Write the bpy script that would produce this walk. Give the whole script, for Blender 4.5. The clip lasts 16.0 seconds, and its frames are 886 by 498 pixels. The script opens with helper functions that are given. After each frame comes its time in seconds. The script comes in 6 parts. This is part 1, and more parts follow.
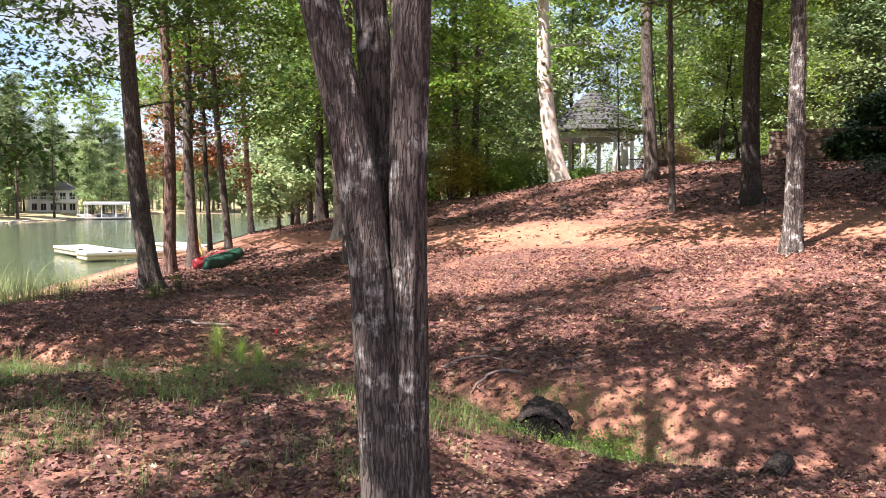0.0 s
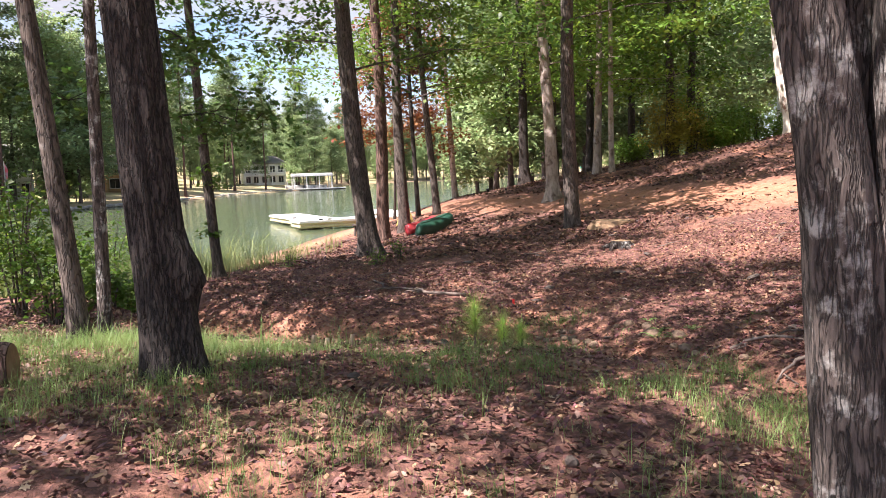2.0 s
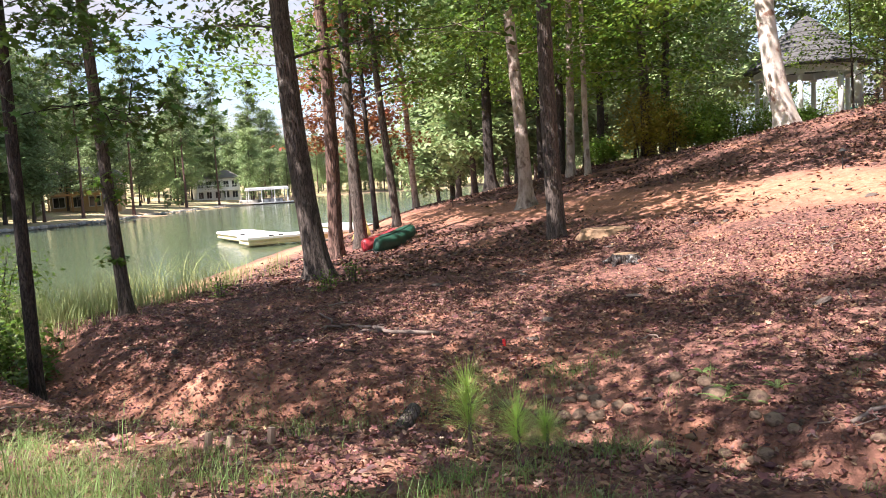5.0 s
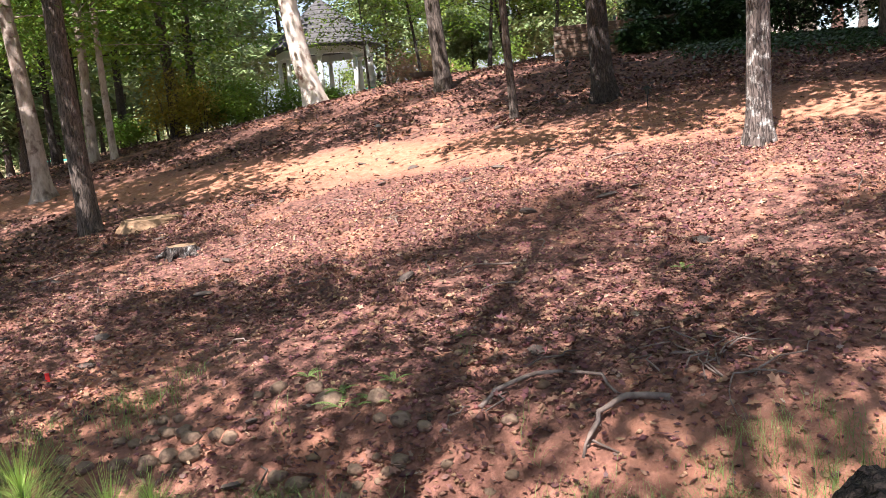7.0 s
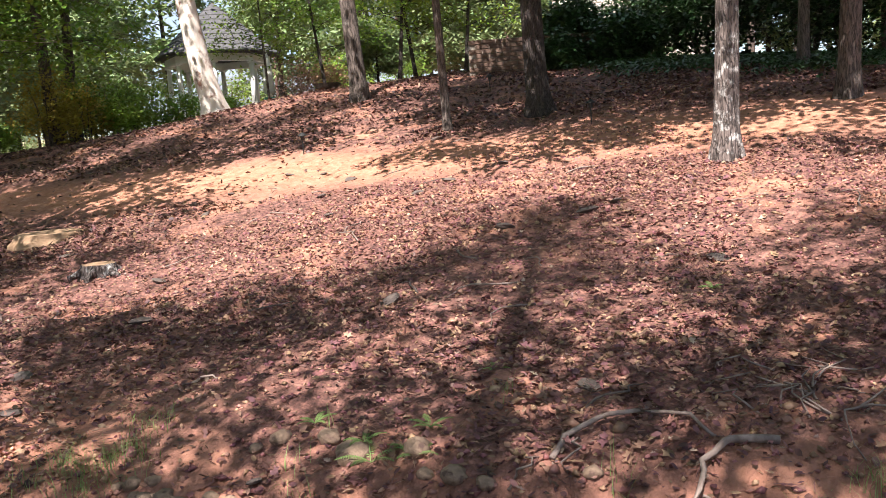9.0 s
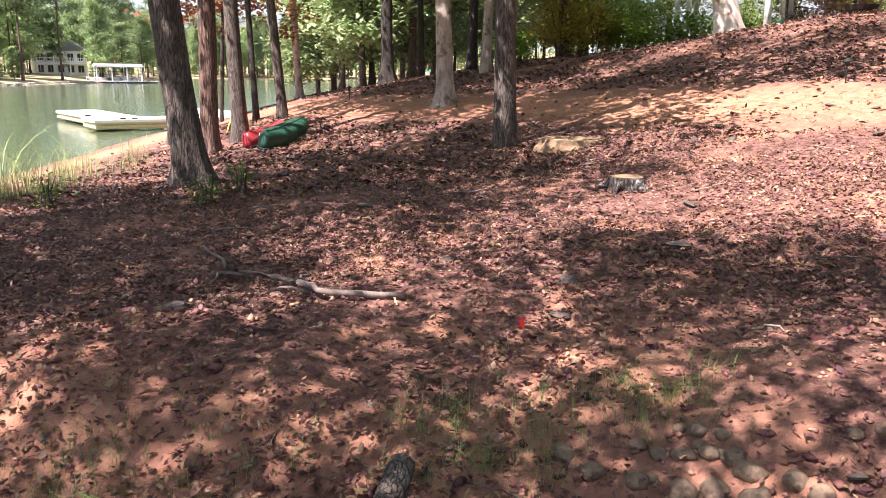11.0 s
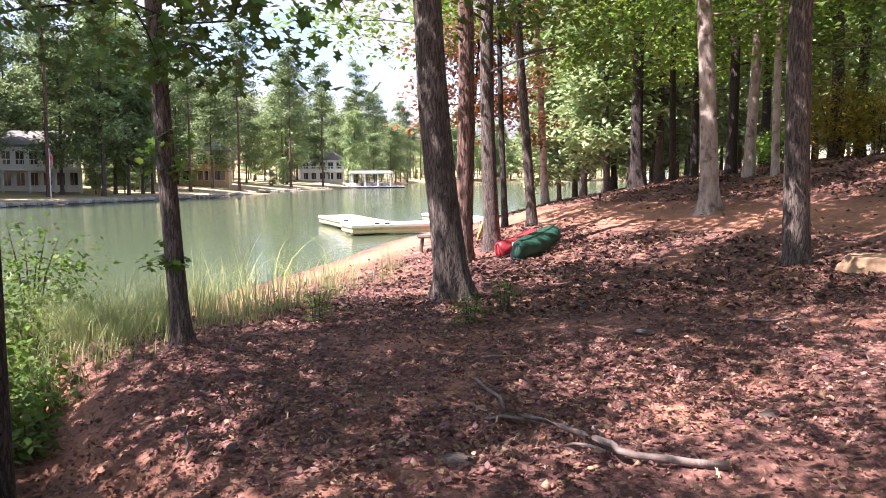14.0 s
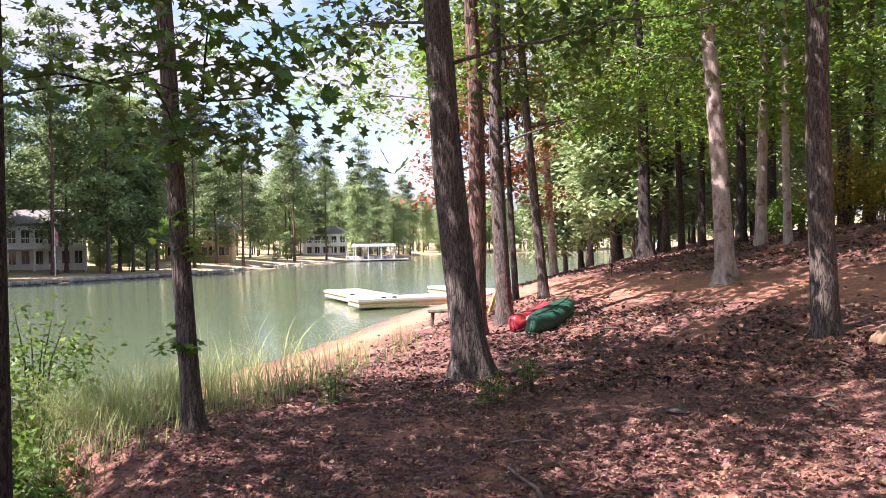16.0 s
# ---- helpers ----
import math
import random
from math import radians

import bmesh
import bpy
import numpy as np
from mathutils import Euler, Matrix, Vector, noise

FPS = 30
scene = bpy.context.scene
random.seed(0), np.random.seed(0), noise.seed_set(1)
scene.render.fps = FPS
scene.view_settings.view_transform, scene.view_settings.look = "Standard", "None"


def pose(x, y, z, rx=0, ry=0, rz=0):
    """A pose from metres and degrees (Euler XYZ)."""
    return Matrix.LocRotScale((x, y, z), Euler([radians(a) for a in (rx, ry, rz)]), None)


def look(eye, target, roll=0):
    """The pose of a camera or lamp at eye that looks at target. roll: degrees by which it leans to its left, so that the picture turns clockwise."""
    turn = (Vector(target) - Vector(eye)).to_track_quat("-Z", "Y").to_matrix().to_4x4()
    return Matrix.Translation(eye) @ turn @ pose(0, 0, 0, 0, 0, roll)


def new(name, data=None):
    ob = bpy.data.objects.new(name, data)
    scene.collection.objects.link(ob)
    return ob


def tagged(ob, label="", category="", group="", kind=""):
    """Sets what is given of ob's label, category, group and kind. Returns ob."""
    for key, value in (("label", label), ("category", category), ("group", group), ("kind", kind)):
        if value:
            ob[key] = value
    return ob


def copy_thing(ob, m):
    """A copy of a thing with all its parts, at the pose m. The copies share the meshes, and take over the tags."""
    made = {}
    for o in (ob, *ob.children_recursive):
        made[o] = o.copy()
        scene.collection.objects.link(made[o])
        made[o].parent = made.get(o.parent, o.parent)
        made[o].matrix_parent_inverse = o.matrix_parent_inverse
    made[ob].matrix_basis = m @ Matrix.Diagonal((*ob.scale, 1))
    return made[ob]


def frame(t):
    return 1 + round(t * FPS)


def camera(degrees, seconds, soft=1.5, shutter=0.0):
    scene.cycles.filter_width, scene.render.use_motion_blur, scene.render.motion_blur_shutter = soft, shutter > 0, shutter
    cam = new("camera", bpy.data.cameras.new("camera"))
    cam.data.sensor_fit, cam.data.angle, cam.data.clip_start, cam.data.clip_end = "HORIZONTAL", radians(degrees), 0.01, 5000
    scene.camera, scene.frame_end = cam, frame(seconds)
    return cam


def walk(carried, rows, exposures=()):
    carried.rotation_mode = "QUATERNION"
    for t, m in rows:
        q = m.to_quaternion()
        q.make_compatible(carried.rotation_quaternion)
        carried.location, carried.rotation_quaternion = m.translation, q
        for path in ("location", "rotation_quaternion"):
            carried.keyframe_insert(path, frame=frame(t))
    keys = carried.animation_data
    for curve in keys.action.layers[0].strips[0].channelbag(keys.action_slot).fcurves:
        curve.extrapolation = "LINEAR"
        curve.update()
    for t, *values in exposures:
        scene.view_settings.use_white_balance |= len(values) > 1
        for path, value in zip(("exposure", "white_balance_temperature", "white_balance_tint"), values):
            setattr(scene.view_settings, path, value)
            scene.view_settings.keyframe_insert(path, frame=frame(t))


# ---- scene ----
cam = camera(58.0, 16.0, soft=0.9)
PATH = [
    (0, (-0.435, -0.071, 1.833), (-0.395, 1.926, 1.724), 0.0),
    (0.4, (-0.668, 0.186, 1.833), (-0.74, 2.179, 1.684), -0.9),
    (0.5, (-0.725, 0.242, 1.811), (-0.822, 2.234, 1.659), -1.5),
    (1, (-0.919, 0.593, 1.757), (-1.213, 2.567, 1.617), -0.2),
    (1.5, (-1.143, 0.901, 1.72), (-1.555, 2.852, 1.56), -0.4),
    (2, (-1.372, 1.213, 1.717), (-1.798, 3.158, 1.528), -1.8),
    (2.5, (-1.583, 1.571, 1.673), (-2.113, 3.493, 1.522), -1.6),
    (3, (-1.748, 1.842, 1.633), (-2.311, 3.757, 1.506), -1.8),
    (3.2, (-1.836, 1.995, 1.625), (-2.353, 3.922, 1.502), -1.8),
    (5.3, (-2.076, 4.295, 1.616), (-2.343, 6.268, 1.433), -3.5),
    (5.5, (-2.113, 4.406, 1.622), (-2.318, 6.386, 1.427), -3.6),
    (6, (-2.19, 4.724, 1.592), (-2.148, 6.709, 1.356), -4.2),
    (6.5, (-2.271, 4.994, 1.612), (-1.858, 6.932, 1.342), -4.8),
    (7, (-2.295, 5.307, 1.597), (-1.516, 7.124, 1.3), -5.1),
    (7.5, (-2.392, 5.615, 1.596), (-1.307, 7.264, 1.277), -5.4),
    (8, (-2.528, 5.893, 1.604), (-1.308, 7.44, 1.261), -6.2),
    (8.5, (-2.638, 6.271, 1.562), (-1.479, 7.867, 1.236), -4.9),
    (9, (-2.817, 6.567, 1.551), (-1.764, 8.245, 1.274), -3.8),
    (9.5, (-3.01, 6.837, 1.521), (-2.145, 8.62, 1.253), -3.0),
    (10, (-3.118, 7.164, 1.462), (-2.569, 9.061, 1.151), -1.4),
    (10.2, (-3.172, 7.259, 1.447), (-2.769, 9.188, 1.105), -0.6),
    (12.3, (-3.804, 7.808, 1.508), (-3.966, 9.747, 1.047), 0.1),
    (12.5, (-3.849, 7.882, 1.513), (-4.009, 9.829, 1.082), -0.3),
    (13, (-3.931, 8.001, 1.546), (-4.203, 9.954, 1.208), -0.9),
    (13.5, (-3.943, 8.154, 1.574), (-4.419, 10.08, 1.319), -0.3),
    (14, (-4.016, 8.289, 1.594), (-4.577, 10.2, 1.41), -0.2),
    (14.5, (-4.164, 8.392, 1.625), (-4.732, 10.305, 1.498), -1.2),
    (15, (-4.257, 8.469, 1.626), (-4.832, 10.383, 1.545), -1.3),
    (15.5, (-4.291, 8.523, 1.626), (-4.861, 10.44, 1.587), -1.3),
    (16, (-4.29, 8.51, 1.638), (-4.858, 10.428, 1.633), -1.1),
]
walk(cam, [(t, look(eye, target, roll)) for t, eye, target, roll in PATH],
     exposures=[(0, 1.7, 6450, 19), (5.5, 1.76, 6450, 19), (9, 1.7, 6350, 15), (12.5, 2.02, 6350, 26), (14.5, 2.0, 6250, 28), (16, 1.9, 6250, 29)])

# ---- world, sun, exposure ----
SUN_FROM = Vector((-0.74, -0.61, 1.45)).normalized()
world = bpy.data.worlds.new("world")
scene.world = world
world.use_nodes = True
wn, wl = world.node_tree.nodes, world.node_tree.links
wn.clear()
sky = wn.new("ShaderNodeTexSky")
sky.sky_type, sky.sun_disc = "NISHITA", False
sky.sun_elevation = math.asin(SUN_FROM.z)
sky.sun_rotation = math.atan2(SUN_FROM.x, SUN_FROM.y)
sky.air_density, sky.dust_density, sky.ozone_density = 1.0, 0.6, 2.0
coord = wn.new("ShaderNodeTexCoord")
stretch = wn.new("ShaderNodeMapping")
stretch.inputs["Scale"].default_value = (1.0, 1.0, 3.2)
cloud = wn.new("ShaderNodeTexNoise")
cloud.inputs["Scale"].default_value = 3.4
cloud.inputs["Detail"].default_value = 9.0
cloud.inputs["Roughness"].default_value = 0.56
cover = wn.new("ShaderNodeValToRGB")
cover.color_ramp.elements[0].position, cover.color_ramp.elements[1].position = 0.43, 0.57
lobes = wn.new("ShaderNodeValToRGB")
lobes.color_ramp.elements[0].position, lobes.color_ramp.elements[1].position = 0.45, 0.75
lobes.color_ramp.elements[0].color, lobes.color_ramp.elements[1].color = (3.9, 4.0, 4.2, 1), (2.3, 2.5, 2.95, 1)
blend = wn.new("ShaderNodeMix")
blend.data_type = "RGBA"
back = wn.new("ShaderNodeBackground")
back.inputs["Strength"].default_value = 0.075
wout = wn.new("ShaderNodeOutputWorld")
wl.new(coord.outputs["Generated"], stretch.inputs["Vector"])
wl.new(stretch.outputs["Vector"], cloud.inputs["Vector"])
wl.new(cloud.outputs["Fac"], cover.inputs["Fac"])
wl.new(cloud.outputs["Fac"], lobes.inputs["Fac"])
wl.new(cover.outputs["Color"], blend.inputs["Factor"])
wl.new(sky.outputs["Color"], blend.inputs["A"])
wl.new(lobes.outputs["Color"], blend.inputs["B"])
wl.new(blend.outputs["Result"], back.inputs["Color"])
wl.new(back.outputs["Background"], wout.inputs["Surface"])

sun = new("sun", bpy.data.lights.new("sun", "SUN"))
sun.data.energy, sun.data.angle, sun.data.color = 5.0, radians(0.53), (1.0, 0.94, 0.85)
sun.matrix_world = look(SUN_FROM * 50, (0, 0, 0))


# ---- materials ----
def material(name, colors, scale=4.0, rough=0.85, bump=0.3, bump_scale=None, stretch_z=1.0, stretch_xy=1.0, spots=None, detail=6.0,
             vary=0.0, metal=0.0, translucent=0.0, distance=0.02, coords="Object"):
    """A noise-mottled surface: colors run along the noise; spots (colour, scale, threshold) lays stains over it; vary shifts each object or island."""
    mat = bpy.data.materials.new(name)
    mat.use_nodes = True
    n, l = mat.node_tree.nodes, mat.node_tree.links
    bsdf = n["Principled BSDF"]
    bsdf.inputs["Roughness"].default_value, bsdf.inputs["Metallic"].default_value = rough, metal
    tc, mp = n.new("ShaderNodeTexCoord"), n.new("ShaderNodeMapping")
    mp.inputs["Scale"].default_value = (stretch_xy, stretch_xy, stretch_z)
    l.new(tc.outputs[coords], mp.inputs["Vector"])
    nz, ramp = n.new("ShaderNodeTexNoise"), n.new("ShaderNodeValToRGB")
    nz.inputs["Scale"].default_value, nz.inputs["Detail"].default_value, nz.inputs["Roughness"].default_value = scale, detail, 0.6
    l.new(mp.outputs["Vector"], nz.inputs["Vector"])
    l.new(nz.outputs["Fac"], ramp.inputs["Fac"])
    els = ramp.color_ramp.elements
    while len(els) < len(colors):
        els.new(0.5)
    for i, c in enumerate(colors):
        els[i].position = 0.3 + 0.4 * i / max(1, len(colors) - 1)
        els[i].color = (*c, 1)
    out = ramp.outputs["Color"]
    if spots:
        c, s, th = spots
        sn, sr, mx = n.new("ShaderNodeTexNoise"), n.new("ShaderNodeValToRGB"), n.new("ShaderNodeMix")
        sn.inputs["Scale"].default_value, sn.inputs["Detail"].default_value = s, 4.0
        sr.color_ramp.elements[0].position, sr.color_ramp.elements[1].position = th, th + 0.12
        mx.data_type = "RGBA"
        l.new(tc.outputs["Object"], sn.inputs["Vector"])
        l.new(sn.outputs["Fac"], sr.inputs["Fac"])
        l.new(sr.outputs["Color"], mx.inputs["Factor"])
        l.new(out, mx.inputs["A"])
        mx.inputs["B"].default_value = (*c, 1)
        out = mx.outputs["Result"]
    if vary:
        geo, info, hsv, add, mul = (n.new("ShaderNode" + k) for k in ("NewGeometry", "ObjectInfo", "HueSaturation", "Math", "MapRange"))
        add.operation = "ADD"
        l.new(geo.outputs["Random Per Island"], add.inputs[0])
        l.new(info.outputs["Random"], add.inputs[1])
        mul.inputs["From Max"].default_value = 2.0
        mul.inputs["To Min"].default_value, mul.inputs["To Max"].default_value = 1 - vary, 1 + vary
        l.new(add.outputs[0], mul.inputs["Value"])
        l.new(mul.outputs["Result"], hsv.inputs["Value"])
        hue = n.new("ShaderNodeMapRange")
        hue.inputs["To Min"].default_value, hue.inputs["To Max"].default_value = 0.5 - 0.05 * vary, 0.5 + 0.05 * vary
        l.new(geo.outputs["Random Per Island"], hue.inputs["Value"])
        l.new(hue.outputs["Result"], hsv.inputs["Hue"])
        l.new(out, hsv.inputs["Color"])
        out = hsv.outputs["Color"]
    l.new(out, bsdf.inputs["Base Color"])
    if bump:
        bz, bp = n.new("ShaderNodeTexNoise"), n.new("ShaderNodeBump")
        bz.inputs["Scale"].default_value, bz.inputs["Detail"].default_value = bump_scale or scale * 3, 5.0
        bp.inputs["Strength"].default_value, bp.inputs["Distance"].default_value = bump, distance
        l.new(mp.outputs["Vector"], bz.inputs["Vector"])
        l.new(bz.outputs["Fac"], bp.inputs["Height"])
        l.new(bp.outputs["Normal"], bsdf.inputs["Normal"])
    if translucent:
        tr, ms, o = n.new("ShaderNodeBsdfTranslucent"), n.new("ShaderNodeMixShader"), n["Material Output"]
        l.new(out, tr.inputs["Color"])
        ms.inputs["Fac"].default_value = translucent
        l.new(bsdf.outputs["BSDF"], ms.inputs[1])
        l.new(tr.outputs["BSDF"], ms.inputs[2])
        l.new(ms.outputs["Shader"], o.inputs["Surface"])
    return mat


def bark(name, dark, light, patch=None, scale=1.0, depth=0.8, tall=0.15):
    """Ridged bark: long broken plates with dark fissures between them, lichen patches over."""
    mat = bpy.data.materials.new(name)
    mat.use_nodes = True
    n, l = mat.node_tree.nodes, mat.node_tree.links
    bsdf = n["Principled BSDF"]
    bsdf.inputs["Roughness"].default_value = 0.95
    tc, mp, warp, wadd = n.new("ShaderNodeTexCoord"), n.new("ShaderNodeMapping"), n.new("ShaderNodeTexNoise"), n.new("ShaderNodeMix")
    mp.inputs["Scale"].default_value = (1, 1, tall)
    warp.inputs["Scale"].default_value, warp.inputs["Detail"].default_value = 5.0, 3.0
    wadd.data_type, wadd.blend_type = "RGBA", "ADD"
    wadd.inputs["Factor"].default_value = 0.05
    l.new(tc.outputs["Object"], warp.inputs["Vector"])
    l.new(tc.outputs["Object"], wadd.inputs["A"])
    l.new(warp.outputs["Color"], wadd.inputs["B"])
    l.new(wadd.outputs["Result"], mp.inputs["Vector"])
    plate, fine, crack = n.new("ShaderNodeTexNoise"), n.new("ShaderNodeTexNoise"), n.new("ShaderNodeValToRGB")
    plate.inputs["Scale"].default_value, plate.inputs["Detail"].default_value, plate.inputs["Roughness"].default_value = 26 * scale, 3.0, 0.5
    fine.inputs["Scale"].default_value, fine.inputs["Detail"].default_value, fine.inputs["Roughness"].default_value = 34 * scale, 9.0, 0.7
    l.new(mp.outputs["Vector"], plate.inputs["Vector"])
    l.new(mp.outputs["Vector"], fine.inputs["Vector"])
    off, mag = n.new("ShaderNodeMath"), n.new("ShaderNodeMath")
    off.operation, mag.operation = "SUBTRACT", "ABSOLUTE"
    off.inputs[1].default_value = 0.5
    l.new(plate.outputs["Fac"], off.inputs[0])
    l.new(off.outputs[0], mag.inputs[0])
    crack.color_ramp.elements[0].position, crack.color_ramp.elements[1].position = 0.0, 0.075
    crack.color_ramp.elements[0].color = (0.3, 0.3, 0.3, 1)
    l.new(mag.outputs[0], crack.inputs["Fac"])
    tone = n.new("ShaderNodeValToRGB")
    tone.color_ramp.elements[0].position, tone.color_ramp.elements[1].position = 0.34, 0.66
    tone.color_ramp.elements[0].color, tone.color_ramp.elements[1].color = (*dark, 1), (*light, 1)
    l.new(fine.outputs["Fac"], tone.inputs["Fac"])
    out = tone.outputs["Color"]
    if patch:
        c, s, th = patch
        sn, sr, mx = n.new("ShaderNodeTexNoise"), n.new("ShaderNodeValToRGB"), n.new("ShaderNodeMix")
        sn.inputs["Scale"].default_value, sn.inputs["Detail"].default_value, sn.inputs["Roughness"].default_value = s, 8.0, 0.7
        sr.color_ramp.elements[0].position, sr.color_ramp.elements[1].position = th, th + 0.1
        mx.data_type = "RGBA"
        l.new(tc.outputs["Object"], sn.inputs["Vector"])
        l.new(sn.outputs["Fac"], sr.inputs["Fac"])
        l.new(sr.outputs["Color"], mx.inputs["Factor"])
        l.new(out, mx.inputs["A"])
        mx.inputs["B"].default_value = (*c, 1)
        out = mx.outputs["Result"]
    mul = n.new("ShaderNodeMix")
    mul.data_type, mul.blend_type = "RGBA", "MULTIPLY"
    mul.inputs["Factor"].default_value = 1.0
    l.new(out, mul.inputs["A"])
    l.new(crack.outputs["Color"], mul.inputs["B"])
    l.new(mul.outputs["Result"], bsdf.inputs["Base Color"])
    hadd, bp = n.new("ShaderNodeMath"), n.new("ShaderNodeBump")
    hadd.operation = "MULTIPLY_ADD"
    hadd.inputs[1].default_value = 0.35
    l.new(fine.outputs["Fac"], hadd.inputs[0])
    l.new(crack.outputs["Color"], hadd.inputs[2])
    bp.inputs["Strength"].default_value, bp.inputs["Distance"].default_value = depth, 0.025
    l.new(hadd.outputs[0], bp.inputs["Height"])
    l.new(bp.outputs["Normal"], bsdf.inputs["Normal"])
    return mat


M_GREYBARK = bark("bark_grey", (0.06, 0.045, 0.04), (0.19, 0.15, 0.135), ((0.46, 0.44, 0.42), 7.0, 0.52))
M_SHAGBARK = bark("bark_shaggy", (0.045, 0.034, 0.032), (0.17, 0.135, 0.12), ((0.42, 0.4, 0.38), 4.5, 0.54), scale=1.9, depth=0.8, tall=0.11)
M_OAKBARK = bark("bark_oak", (0.06, 0.045, 0.038), (0.185, 0.145, 0.125), ((0.27, 0.24, 0.22), 3.0, 0.6))
M_DARKBARK = bark("bark_dark", (0.02, 0.015, 0.014), (0.1, 0.078, 0.07), scale=1.4, depth=1.0, tall=0.2)
M_PINEBARK = bark("bark_pine", (0.09, 0.048, 0.038), (0.25, 0.15, 0.12), None, 0.7)
M_PALEBARK = material("bark_pale", [(0.6, 0.52, 0.46), (0.74, 0.67, 0.61), (0.5, 0.41, 0.35)], scale=2.2, rough=0.85, bump=0.4, stretch_z=0.35, spots=((0.2, 0.11, 0.08), 3.2, 0.57))
M_MOTTLED = material("bark_mottled", [(0.12, 0.08, 0.065), (0.42, 0.35, 0.31), (0.15, 0.1, 0.08)], scale=4.5, rough=0.9, bump=0.6, stretch_z=0.4, spots=((0.12, 0.08, 0.065), 4.0, 0.56))
# Shade on the near crowns is put into this darker leaf green.
M_LEAFSHADED = material("leaf_shaded", [(0.05, 0.11, 0.021), (0.1, 0.175, 0.033)], scale=0.8, rough=0.45, bump=0, vary=0.45, translucent=0.4)
M_LEAF = material("leaf_green", [(0.1, 0.185, 0.027), (0.175, 0.275, 0.045)], scale=0.8, rough=0.5, bump=0, vary=0.45, translucent=0.52)
M_LEAFLIGHT = material("leaf_light", [(0.17, 0.275, 0.035), (0.29, 0.38, 0.06)], scale=0.7, rough=0.5, bump=0, vary=0.45, translucent=0.52)
M_LEAFYELLOW = material("leaf_yellow", [(0.5, 0.36, 0.06), (0.3, 0.3, 0.06)], scale=0.8, rough=0.55, bump=0, vary=0.35, translucent=0.4)
M_LEAFRUST = material("leaf_rust", [(0.3, 0.1, 0.045), (0.17, 0.1, 0.035)], scale=0.8, rough=0.6, bump=0, vary=0.4, translucent=0.35)
# Distance haze is put into the pale colours of far leaves and needles.
M_LEAFHAZED = material("leaf_hazed", [(0.18, 0.26, 0.115), (0.31, 0.385, 0.165)], scale=0.12, rough=0.6, bump=0, vary=0.5, translucent=0.35)
M_NEEDLE = material("needle", [(0.13, 0.19, 0.085), (0.21, 0.27, 0.115)], scale=0.2, rough=0.6, bump=0, vary=0.4, translucent=0.25)
# Needle green lifted to carry sunlight that the seedlings do not receive here.
M_SEEDLING = material("seedling_needle", [(0.48, 0.68, 0.14), (0.62, 0.76, 0.28)], scale=3, rough=0.5, bump=0, vary=0.3, translucent=0.5)
M_GRASS = material("grass", [(0.13, 0.22, 0.055), (0.26, 0.35, 0.12)], scale=1.2, rough=0.55, bump=0, vary=0.4, translucent=0.35)
M_REED = material("reed", [(0.26, 0.36, 0.1), (0.46, 0.48, 0.22)], scale=1.0, rough=0.6, bump=0, vary=0.35, translucent=0.35)
M_LITTER = material("leaf_litter", [(0.055, 0.025, 0.021), (0.18, 0.079, 0.062), (0.42, 0.215, 0.165)], scale=6, rough=0.6, bump=0, vary=0.95, translucent=0.08)
M_TWIG = material("twig_wood", [(0.12, 0.085, 0.07), (0.27, 0.21, 0.18)], scale=14, rough=0.9, bump=0.4, stretch_z=0.4)
M_ROCK = material("field_stone", [(0.12, 0.078, 0.055), (0.24, 0.16, 0.11), (0.16, 0.105, 0.075)], scale=9, rough=0.9, bump=0.5, bump_scale=40, spots=((0.09, 0.05, 0.04), 14.0, 0.56), vary=0.3)
M_CUTWOOD = material("cut_wood", [(0.25, 0.15, 0.085), (0.36, 0.23, 0.14)], scale=12, rough=0.85, bump=0.3)


